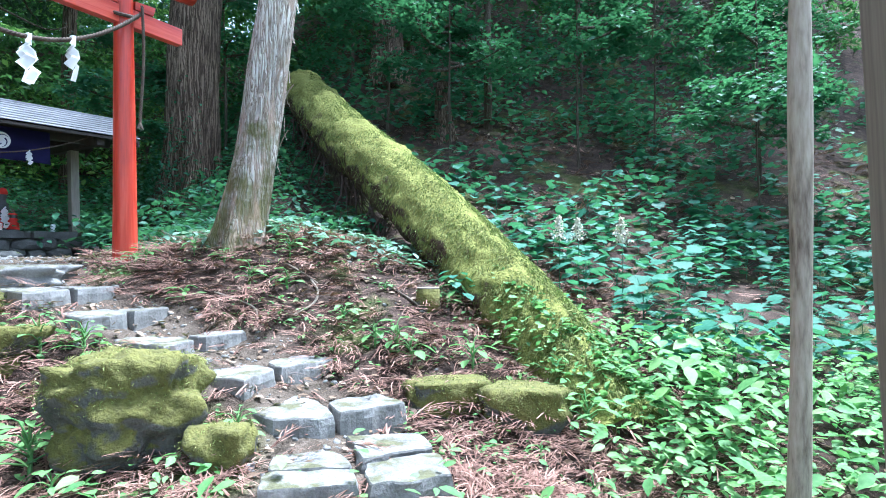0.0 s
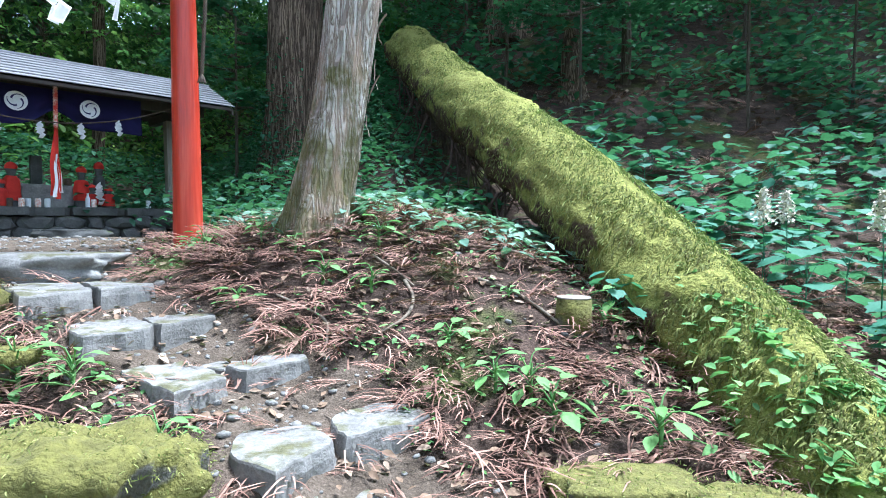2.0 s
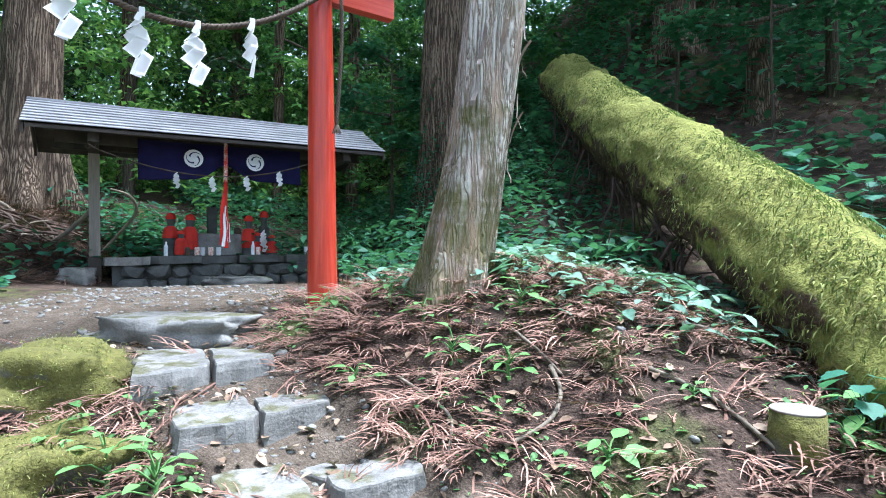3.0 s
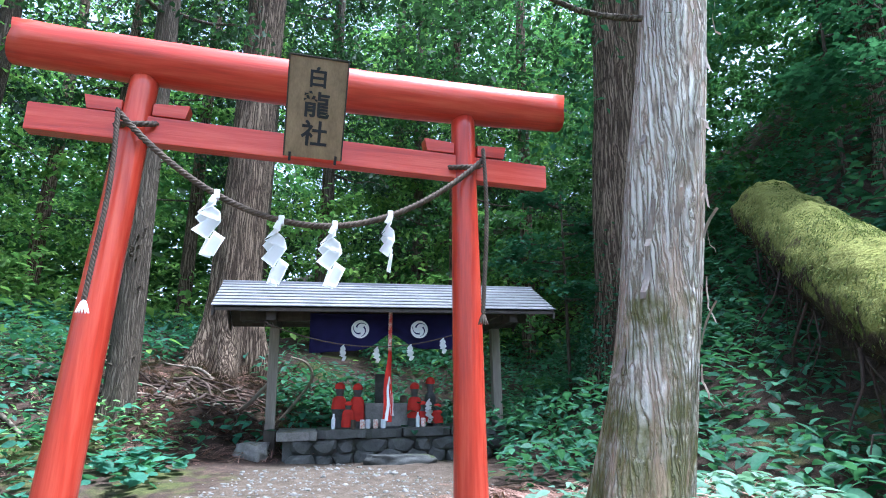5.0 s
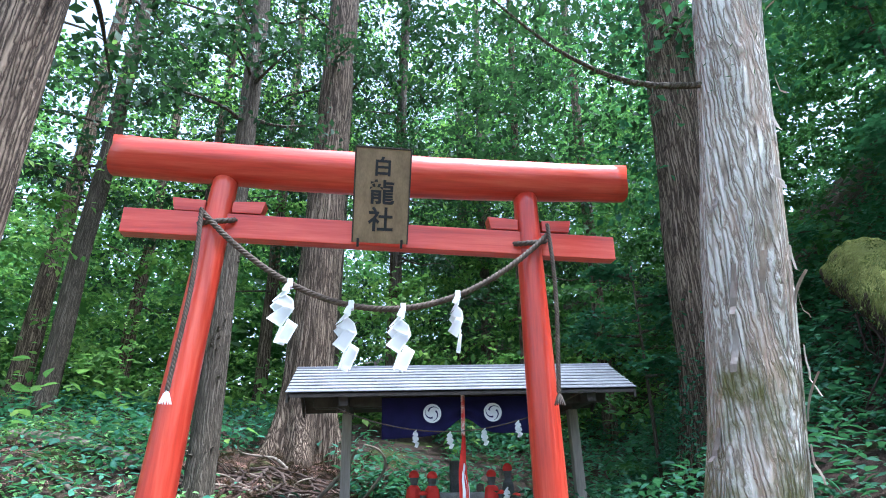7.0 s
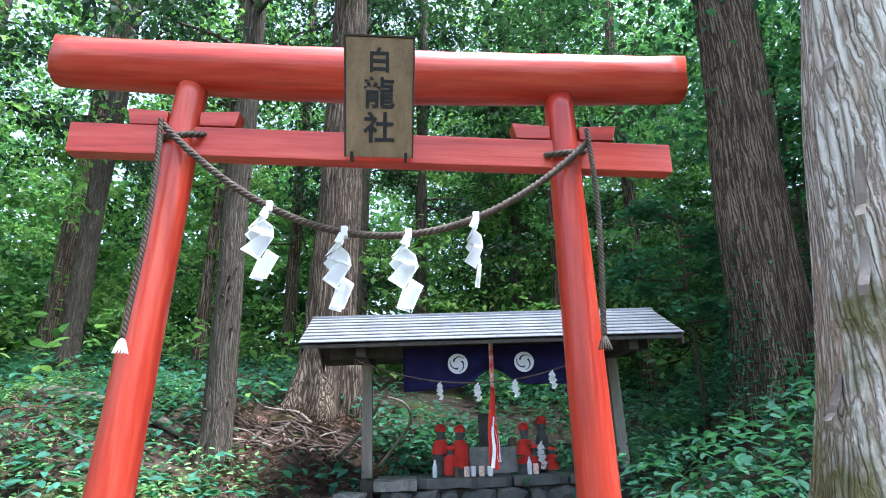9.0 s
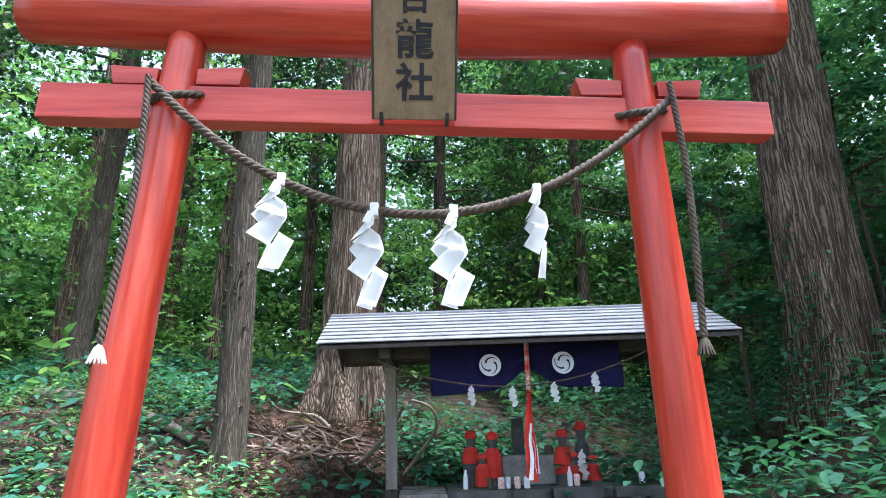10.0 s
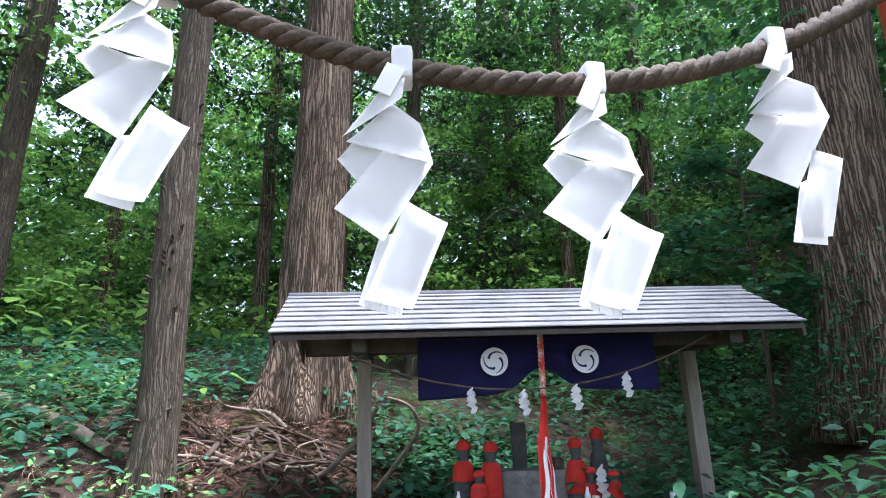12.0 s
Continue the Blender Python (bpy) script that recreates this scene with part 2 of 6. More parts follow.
GLASSY = surface("pale cup", [(0.3, (0.50, 0.54, 0.58)), (0.7, (0.75, 0.77, 0.78))], 12.0, rough=0.25)
ROPE_PAINTED = surface("red and white cord", [(0.42, (0.45, 0.03, 0.02)), (0.5, (0.5, 0.2, 0.15)), (0.58, (0.62, 0.55, 0.5))], 9.0, rough=0.9)
BLOSSOM = surface("cream blossom", [(0.3, (0.55, 0.52, 0.40)), (0.7, (0.78, 0.76, 0.66))], 30.0, rough=0.9)


def ground_mat():
    m, nt, bs = nodes_of("forest floor")
    at = nt.nodes.new("ShaderNodeAttribute")
    at.attribute_name = "trodden"
    v = coords(nt)
    big, mid, fine = noise_at(nt, v, 0.9), noise_at(nt, v, 7.0), noise_at(nt, v, 70.0, 4.0)
    mx = nt.nodes.new("ShaderNodeMix")
    mx.inputs[0].default_value = 0.5
    nt.links.new(mid, mx.inputs[2]), nt.links.new(fine, mx.inputs[3])
    soil = ramp(nt, mx.outputs[0], [(0.3, (0.016, 0.011, 0.008)), (0.5, (0.056, 0.038, 0.029)), (0.7, (0.15, 0.10, 0.075))])
    path = ramp(nt, mx.outputs[0], [(0.3, (0.04, 0.030, 0.021)), (0.5, (0.095, 0.073, 0.054)), (0.72, (0.20, 0.16, 0.125))])
    green = ramp(nt, mx.outputs[0], [(0.35, (0.03, 0.045, 0.012)), (0.65, (0.13, 0.15, 0.04))])
    gf = ramp(nt, big, [(0.54, (0, 0, 0)), (0.62, (0.7, 0.7, 0.7))])
    col = mixc(nt, gf, soil, green)
    col = mixc(nt, at.outputs["Fac"], col, path)
    nt.links.new(col, bs.inputs["Base Color"])
    bs.inputs["Roughness"].default_value = 0.95
    bs.inputs["Specular IOR Level"].default_value = 0.15
    bump(nt, bs, mx.outputs[0], 1.0, 0.04)
    return m


FLOOR = ground_mat()


# ---- mesh helpers ----
def link(name, me, material, parent=None, label=""):
    ob = new(name, me)
    for mt in material if isinstance(material, (list, tuple)) else (material,):
        me.materials.append(mt)
    if parent:
        ob.parent = parent
    if label:
        ob["label"] = label
    return ob


def part(name, bm, material, parent=None, label="", smooth=False):
    me = bpy.data.meshes.new(name)
    bm.normal_update()
    bm.to_mesh(me)
    bm.free()
    if smooth:
        me.polygons.foreach_set("use_smooth", [True] * len(me.polygons))
    return link(name, me, material, parent, label)


def raw_mesh(name, verts, faces, smooth=False):
    """A mesh from arrays: verts (n, 3), faces (m, k) all with k corners."""
    verts, faces = np.asarray(verts, dtype=np.float32), np.asarray(faces, dtype=np.int32)
    me = bpy.data.meshes.new(name)
    me.vertices.add(len(verts))
    me.vertices.foreach_set("co", verts.ravel())
    k = faces.shape[1]
    me.loops.add(faces.size)
    me.loops.foreach_set("vertex_index", faces.ravel())
    me.polygons.add(len(faces))
    me.polygons.foreach_set("loop_start", np.arange(0, faces.size, k, dtype=np.int32))
    if smooth:
        me.polygons.foreach_set("use_smooth", [True] * len(faces))
    me.update(calc_edges=True)
    me.validate()
    return me


def thing(name, x, y, z, label, category, group="", rz=0.0):
    ob = new(name)
    ob.empty_display_size = 0.1
    ob.matrix_world = pose(x, y, z, 0, 0, rz)
    return tagged(ob, label, category, group)


def box(bm, x0, x1, y0, y1, z0, z1, bevel=0.0, m=None):
    made = bmesh.ops.create_cube(bm, size=1.0)["verts"]
    bmesh.ops.scale(bm, vec=(x1 - x0, y1 - y0, z1 - z0), verts=made)
    bmesh.ops.translate(bm, vec=((x0 + x1) / 2, (y0 + y1) / 2, (z0 + z1) / 2), verts=made)
    if bevel:
        es = list({e for v in made for e in v.link_edges})
        out = bmesh.ops.bevel(bm, geom=es, offset=bevel, segments=2, profile=0.7, affect="EDGES", clamp_overlap=True)
        made = list({v for f in out["faces"] for v in f.verts} | {v for v in made if v.is_valid})
    if m is not None:
        bmesh.ops.transform(bm, matrix=m, verts=made)
    return made


def tube(points, radii, sides=8, rough=0.0, seed=0, flare=None):
    """Vertices and quads of a tapering tube through points."""
    pts = np.asarray(points, dtype=float)
    radii = np.asarray(radii, dtype=float)
    n = len(pts)
    tang = np.gradient(pts, axis=0)
    tang /= np.linalg.norm(tang, axis=1)[:, None] + 1e-9
    ref = np.array([1.0, 0.13, 0.0]) if abs(tang[:, 2]).mean() > 0.6 else np.array([0.0, 0.0, 1.0])
    ang = np.linspace(0, 2 * np.pi, sides, endpoint=False)
    verts = np.zeros((n, sides, 3))
    for i in range(n):
        a = np.cross(tang[i], ref)
        a /= np.linalg.norm(a) + 1e-9
        b = np.cross(a, tang[i])
        r = np.full(sides, radii[i])
        if rough:
            for k in range(sides):
                p = pts[i] + np.cos(ang[k]) * a * radii[i] + np.sin(ang[k]) * b * radii[i]
                r[k] *= 1 + rough * noise.noise(Vector((p[0] * 5 + seed, p[1] * 5, p[2] * 1.2)))
        if flare is not None:
            r = r * flare(i, ang)
        verts[i] = pts[i] + (np.cos(ang) * r)[:, None] * a + (np.sin(ang) * r)[:, None] * b
    idx = np.arange(n * sides).reshape(n, sides)
    q = np.stack([idx[:-1], np.roll(idx, -1, 1)[:-1], np.roll(idx, -1, 1)[1:], idx[1:]], -1).reshape(-1, 4)
    return verts.reshape(-1, 3), q


def tube_mesh(name, points, radii, sides=8, rough=0.0, seed=0, caps=True, flare=None):
    v, q = tube(points, radii, sides, rough, seed, flare)
    me = bpy.data.meshes.new(name)
    faces = [tuple(int(i) for i in f) for f in q]
    if caps:
        n = len(v)
        faces += [tuple(range(sides))[::-1], tuple(range(n - sides, n))]
    me.from_pydata([tuple(p) for p in v], [], faces)
    me.polygons.foreach_set("use_smooth", [True] * (len(faces) - 2 * caps) + [False] * (2 * caps))
    me.update()
    return me


def joined(chunks):
    vs, fs, n = [], [], 0
    for v, f in chunks:
        vs.append(v), fs.append(np.asarray(f) + n)
        n += len(v)
    return np.concatenate(vs), np.concatenate(fs)


def spline(points, n):
    """n points on a smooth curve through the given ones."""
    p = np.asarray(points, dtype=float)
    t = np.linspace(0, len(p) - 1, n)
    out = []
    for s in t:
        i = min(int(s), len(p) - 2)
        f = s - i
        a, b, c, d = p[max(i - 1, 0)], p[i], p[i + 1], p[min(i + 2, len(p) - 1)]
        out.append(0.5 * (2 * b + (c - a) * f + (2 * a - 5 * b + 4 * c - d) * f * f + (3 * b - a - 3 * c + d) * f ** 3))
    return np.array(out)


def outline_leaf(outline, cup=0.08):
    """A leaf blade as a fan of triangles round its middle, folded up along the midrib."""
    o = np.array(outline)
    c = np.array([[0, o[:, 1].mean()]])
    p = np.vstack([c, o])
    z = cup * np.abs(p[:, 0]) - 0.25 * p[:, 1] ** 2 * 0.5
    n = len(o)
    return np.column_stack([p, z]), np.array([(0, 1 + i, 1 + (i + 1) % n) for i in range(n)])


OVATE = outline_leaf([(0, 0), (0.22, 0.22), (0.27, 0.5), (0.14, 0.8), (0, 1), (-0.14, 0.8), (-0.27, 0.5), (-0.22, 0.22)], 0.25)
SMALL = (np.array([(0, 0, 0), (0.3, 0.5, 0.08), (0, 1, -0.1), (-0.3, 0.5, 0.08)]), np.array([(0, 1, 2), (0, 2, 3)]))
PALM = outline_leaf([(0, 0), (0.30, 0.02), (0.50, 0.16), (0.48, 0.33), (0.60, 0.54), (0.42, 0.62), (0.32, 0.84), (0.17, 0.82), (0, 1.03),
                     (-0.17, 0.82), (-0.32, 0.84), (-0.42, 0.62), (-0.60, 0.54), (-0.48, 0.33), (-0.50, 0.16), (-0.30, 0.02)], 0.12)
TUFT = (np.array([(-0.12, 0, 0), (0.12, 0, 0), (0.09, 0.6, 0.05), (-0.09, 0.6, 0.05), (0, 1, -0.1)]), np.array([(0, 1, 2), (0, 2, 3), (3, 2, 4)]))
PALM5 = outline_leaf([(0, 0), (0.34, 0.12), (0.26, 0.32), (0.5, 0.62), (0.2, 0.6), (0, 1.0), (-0.2, 0.6), (-0.5, 0.62), (-0.26, 0.32), (-0.34, 0.12)], 0.1)
FERN = (np.array([(0, 0, 0), (0.06, 0.5, 0.0), (0, 1, -0.15), (-0.06, 0.5, 0.0)]), np.array([(0, 1, 2), (0, 2, 3)]))


def spray_shape(seed, n=9):
    """A dead cedar spray: a bowed stem with curved needles' twigs to either side, as narrow ribbons."""
    rs = random.Random(seed)
    vs, fs = [], []

    def ribbon(p, d, ln, bend, w):
        b = len(vs)
        for i in range(5):
            f = i / 4
            a = d + bend * f
            if i:
                p = (p[0] + math.sin(a) * ln / 4, p[1] + math.cos(a) * ln / 4)
            ww = w * (1.1 - f * 0.8)
            z = 0.10 * math.sin(f * 3) * ln
            vs.append((p[0] - math.cos(a) * ww, p[1] + math.sin(a) * ww, z))
            vs.append((p[0] + math.cos(a) * ww, p[1] - math.sin(a) * ww, z + 0.004))
            if i:
                k = b + 2 * i
                fs.extend([(k - 2, k - 1, k + 1), (k - 2, k + 1, k)])
    ribbon((0, 0), 0, 1.0, rs.uniform(-0.6, 0.6), 0.019)
    for k in range(n):
        ribbon((rs.uniform(-0.04, 0.04), 0.08 + 0.8 * k / n), (1 if k % 2 else -1) * rs.uniform(0.3, 0.8), rs.uniform(0.35, 0.7) * (1 - 0.5 * k / n), (-1 if k % 2 else 1) * rs.uniform(0.1, 0.7), 0.0145)
    return np.array(vs), np.array(fs)


def leaf_cloud(pos, size, shape=SMALL, tilt=0.5, yaw=None, droop=0.2):
    """Many leaves at pos: yaw at random (or given), tipped out of the level by tilt (radians, spread), joined."""
    pos = np.asarray(pos, dtype=float)
    n = len(pos)
    tv, tf = shape
    size = np.broadcast_to(np.asarray(size, dtype=float), (n,))
    ya = rng.uniform(0, 2 * np.pi, n) if yaw is None else np.asarray(yaw)
    pi_, ro = rng.normal(0, tilt, n) - droop, rng.normal(0, tilt, n)
    cx, sx, cy, sy, cz, sz = np.cos(pi_), np.sin(pi_), np.cos(ro), np.sin(ro), np.cos(ya), np.sin(ya)
    v = tv[None] * size[:, None, None]
    x, y, z = v[..., 0], v[..., 1], v[..., 2]
    x, z = x * cy[:, None] + z * sy[:, None], -x * sy[:, None] + z * cy[:, None]
    y, z = y * cx[:, None] - z * sx[:, None], y * sx[:, None] + z * cx[:, None]
    x, y = x * cz[:, None] - y * sz[:, None], x * sz[:, None] + y * cz[:, None]
    out = np.stack([x, y, z], -1) + pos[:, None]
    faces = tf[None] + (np.arange(n) * len(tv))[:, None, None]
    return out.reshape(-1, 3), faces.reshape(-1, 3)


def blob(bm, sx, sy, sz, seed, amount=0.25, freq=1.6, subdiv=3, flat=0.0, m=None):
    """A weathered stone: a rounded block broken up by noise, its underside level."""
    made = bmesh.ops.create_icosphere(bm, subdivisions=subdiv, radius=1.0)["verts"]
    for v in made:
        p = v.co.copy()
        k = max(abs(p.x), abs(p.y), abs(p.z))
        p = p.lerp(p / k * 0.85, 0.55)
        d = 1 + amount * noise.fractal(p * freq + Vector((seed, seed * 0.7, 0)), 1.0, 2.0, 4)
        p = Vector((p.x * sx, p.y * sy, p.z * sz)) * d
        if flat and p.z > sz * flat:
            p.z = sz * flat + (p.z - sz * flat) * 0.15
        v.co = p
    if m is not None:
        bmesh.ops.transform(bm, matrix=m, verts=made)
    return made


# ---- the ground: one sheet, rising to the hillside ----
def sp(x, k=0.5):
    return k * np.log1p(np.exp(np.clip(x / k, -30, 30)))


def bare_z(x, y):
    x, y = np.asarray(x, dtype=float), np.asarray(y, dtype=float)
    z = 0.38 + 0.25 * (y - 3.1) + 0.12 * (-x - 0.1) + 0.12 * sp(3.0 - y, 0.3)
    z = 1.44 - sp(1.44 - z, 0.12)
    on_path = np.exp(-((y - 4.0 - 0.42 * (-x - 1.4)) / 0.75) ** 2) / (1 + np.exp((-x - 3.7) / 0.25))
    z = z - 0.115 * on_path + 0.03 * np.exp(-((y - 3.0) / 0.5) ** 2 - ((x + 0.6) / 0.7) ** 2)
    z = z + 0.42 * np.exp(-((x + 1.65) / 1.0) ** 2 / 1.6 - ((y - 6.0) / 0.85) ** 2 / 1.6)
    z = z + 0.15 * np.exp(-((x + 0.3) ** 2 + (y - 5.3) ** 2) / 0.8)
    z = z - 0.22 * np.exp(-((x + 2.0) ** 2 + (y - 3.3) ** 2) / 0.9)
    z = z - 0.35 * sp(-x - 0.4 - 0.0, 0.3) * np.exp(-((y - 1.5) / 1.2) ** 2) * 0.3
    yy = y - 1.0 * sp(-x - 3.2, 0.3) - 0.12 * sp(x, 0.5)
    up = sp(yy - 7.6, 0.5)
    hill = 0.42 * up + 0.024 * np.minimum(up, 12) ** 2 + 0.5 * sp(up - 12, 1)
    west = sp(-x - 8.0, 0.3)
    hill_w = 0.55 * west - 0.34 * sp(west - 2.2, 0.4)
    z = z + np.maximum(hill, hill_w) + 0.4 * np.minimum(hill, hill_w)
    return z


# the earth under and before the steps: place and height
TREADS = np.array([(-0.40, 2.80, 0.383), (-0.78, 3.10, 0.438), (-0.72, 3.45, 0.498), (-1.20, 3.40, 0.593), (-1.32, 3.88, 0.658), (-1.72, 3.75, 0.748), (-1.95, 4.18, 0.818), (-2.42, 4.05, 0.913),
                   (-2.58, 4.48, 0.983), (-2.95, 4.18, 1.078), (-3.28, 4.66, 1.148), (-1.54, 3.46, 0.618), (-2.12, 3.72, 0.778), (-2.78, 3.98, 0.958), (-3.40, 4.30, 1.108), (-3.95, 5.05, 1.293)])


def near_tread(x, y):
    return np.array([np.exp(-((x - a) ** 2 + (y - b) ** 2) / 0.20) for a, b, _ in TREADS])


TREAD_K = near_tread(TREADS[:, 0], TREADS[:, 1])
TREAD_LIFT = np.linalg.solve(TREAD_K + 0.08 * np.eye(len(TREADS)), TREADS[:, 2] - bare_z(TREADS[:, 0], TREADS[:, 1]))


def ground_z(x, y):
    x, y = np.asarray(x, dtype=float), np.asarray(y, dtype=float)
    return bare_z(x, y) + sum(k * g for k, g in zip(TREAD_LIFT, near_tread(x, y)))


def bumps(x, y):
    return 0.035 * noise.fractal(Vector((x * 1.3, y * 1.3, 0.3)), 1.0, 2.0, 4) + 0.012 * noise.noise(Vector((x * 9, y * 9, 0)))


# path: the middle line of the steps and the yard before the shrine
STEP_LINE = [(-0.4, 2.6), (-0.70, 3.40), (-1.27, 3.85), (-1.93, 4.15), (-2.52, 4.40), (-3.2, 4.65), (-3.9, 5.1), (-4.6, 5.6), (-6.2, 7.2)]


def trodden(x, y):
    d = 9.0
    for (ax, ay), (bx, by) in zip(STEP_LINE, STEP_LINE[1:]):
        t = max(0, min(1, ((x - ax) * (bx - ax) + (y - ay) * (by - ay)) / ((bx - ax) ** 2 + (by - ay) ** 2)))
        d = min(d, math.hypot(x - ax - t * (bx - ax), y - ay - t * (by - ay)))
    w = 0.55 + 0.9 * max(0, min(1, (-x - 3.2) / 1.2)) + 0.25 * noise.noise(Vector((x * 2, y * 2, 3)))
    return max(0.0, min(1.0, (w - d) / 0.25))


def build_ground():
    s = np.linspace(-1, 1, 300)
    ax = -2.5 + 9 * s + 85 * s ** 5
    ay = 6.0 + 9 * s + 85 * s ** 5
    gx, gy = np.meshgrid(ax, ay)
    gz = ground_z(gx, gy)
    far = np.hypot(gx + 2, gy - 5) > 26
    for i in np.ndindex(gx.shape):
        if not far[i]:
            gz[i] += bumps(gx[i], gy[i])
    n = len(s)
    idx = np.arange(n * n).reshape(n, n)
    q = np.stack([idx[:-1, :-1], idx[:-1, 1:], idx[1:, 1:], idx[1:, :-1]], -1).reshape(-1, 4)
    me = raw_mesh("ground", np.stack([gx, gy, gz], -1).reshape(-1, 3), q, True)
    a = me.attributes.new("trodden", "FLOAT", "POINT")
    a.data.foreach_set("value", np.array([trodden(x, y) if abs(x + 3) < 6 and abs(y - 5) < 5 else 0.0 for x, y in zip(gx.ravel(), gy.ravel())], dtype=np.float32))
    return tagged(link("ground", me, FLOOR), "brown forest floor of soil, needles and trodden gravel", "ground", kind="structure")


build_ground()


def gz(x, y):
    return float(ground_z(x, y))


# ---- the red gate ----
TO = Vector((-3.823, 4.851, 1.40))
T_ROT, T_LEAN = 60.55, 1.0
TM = pose(TO.x, TO.y, TO.z, T_LEAN, 0, T_ROT)


def hewn(points, radii, sides, seed, rough=0.05):
    return tube_mesh("hewn", points, radii, sides, rough, seed)


def torii():
    g = thing("torii", TO.x, TO.y, TO.z, "vermilion painted wooden shrine gate with round posts", "torii gate", rz=T_ROT)
    g.matrix_world = TM
    for s, top in ((-1.29, -1.11), (1.15, 1.08)):
        zs = np.linspace(-0.12, 2.93, 26)
        pts = [(s + (top - s) * (z + 0.12) / 3.05, 0, z) for z in zs]
        me = hewn(pts, np.interp(zs, [-0.12, 0.6, 2.93], [0.122, 0.112, 0.088]), 18, s, 0.03)
        link("post", me, RED_POST, g)
    xs = np.linspace(-1.845, 1.845, 40)
    pts = [(x, 0, 3.02 + 0.008 * x + 0.012 * abs(x) ** 2) for x in xs]
    me = hewn(pts, 0.155 + 0.012 * np.cos(xs), 20, 3.3, 0.03)
    for v in me.vertices:
        lim = 3.12 + 0.008 * v.co.x + 0.012 * v.co.x ** 2
        if v.co.z > lim:
            v.co.z = lim + (v.co.z - lim) * 0.25
        e = abs(v.co.x) - 1.78
        if e > 0:
            v.co.x += math.copysign((v.co.z - 3.05) * 0.28, v.co.x)
    link("top_beam", me, RED_BEAM, g)
    bm = bmesh.new()
    box(bm, -1.731, 1.731, -0.05, 0.05, 2.425, 2.605, 0.008)
    for v in bm.verts:
        v.co.z += 0.004 * math.sin(v.co.x * 3) - 0.009 * v.co.x
    part("tie_beam", bm, RED_BEAM, g)
    for c, half in ((-1.12, 0.29), (1.09, 0.295)):
        for side in (-1, 1):
            bm = bmesh.new()
            box(bm, 0.09, half, -0.055, 0.055, 2.612 - 0.009 * c, 2.695 - 0.009 * c, 0.006)
            for v in bm.verts:
                if v.co.x > 0.2 and v.co.z > 2.67:
                    v.co.x += 0.02
                    v.co.z += 0.012
                v.co.x = c + side * v.co.x
            bmesh.ops.reverse_faces(bm, faces=bm.faces) if side < 0 else None
            part("wedge", bm, RED_BEAM, g)
    # name plaque, leaning forward
    tilt = pose(-0.008, -0.095, 2.43, 26, 0, 0)
    bm = bmesh.new()
    box(bm, -0.184, 0.184, -0.022, 0.022, 0.0, 0.645, 0.004, tilt)
    board = part("plaque", bm, PLAQUE_WOOD, g, "brown wooden name plaque with black brush writing")
    for x0, x1, z0, z1 in ((-0.192, 0.192, 0.647, 0.657), (-0.193, -0.185, 0.0, 0.645), (0.185, 0.193, 0.0, 0.645)):
        bm = bmesh.new()
        box(bm, x0, x1, -0.028, 0.024, z0, z1, 0.003, tilt)
        part("edge_strip", bm, DARK_WOOD, board)
    for x in (-0.15, 0.15):
        bm = bmesh.new()
        box(bm, x - 0.008, x + 0.008, -0.034, 0.03, -0.03, 0.03, 0.003, tilt)
        part("clamp", bm, INK, board)
    for k, (ch, zz, size) in enumerate((("白", 0.475, 0.135), ("龍", 0.285, 0.175), ("社", 0.098, 0.175))):
        cu = bpy.data.curves.new("letter", "FONT")
        cu.body, cu.size, cu.align_x, cu.extrude, cu.offset = ch, size, "CENTER", 0.0012, 0.0035
        tmp = new("letter", cu)
        bpy.context.view_layer.update()
        me = bpy.data.meshes.new_from_object(tmp.evaluated_get(bpy.context.evaluated_depsgraph_get()))
        bpy.data.objects.remove(tmp)
        me.materials.clear()
        me.transform(tilt @ pose(0.0, -0.0245, zz, 90, 0, 0) @ Matrix.Shear("XZ", 4, (0.0, 0.0)))
        link("letter", me, INK, board)
    return g


torii()


def strands(points, radius, twist, n_strands=3, sides=7, apart=False):
    """A twisted rope: strands wound round the line of points."""
    p = np.asarray(points)
    tang = np.gradient(p, axis=0)
    seg = np.concatenate([[0], np.cumsum(np.linalg.norm(np.diff(p, axis=0), axis=1))])
    tang /= np.linalg.norm(tang, axis=1)[:, None]
    chunks = []
    for k in range(n_strands):
        out = []
        for q, t, s in zip(p, tang, seg):
            ref = np.array([0.0, 1.0, 0.0]) if abs(t[1]) < 0.8 else np.array([1.0, 0, 0])
            a = np.cross(t, ref)
            a /= np.linalg.norm(a)
            b = np.cross(a, t)
            ph = 2 * np.pi * (s / twist + k / n_strands)
            out.append(q + radius * 0.52 * (np.cos(ph) * a + np.sin(ph) * b))
        chunks.append(tube(out, np.full(len(out), radius * 0.56), sides))
    return chunks if apart else joined(chunks)


# the sacred rope, tied round both posts and sagging between
ROPE_L, ROPE_R, ROPE_SAG = Vector((-1.20, -0.13, 2.585)), Vector((1.19, -0.13, 2.54)), 0.62


def rope_at(f):
    p = ROPE_L.lerp(ROPE_R, f)
    return Vector((p.x, p.y - 0.03 * math.sin(math.pi * f), p.z - ROPE_SAG * (1 - (2 * f - 1) ** 2)))


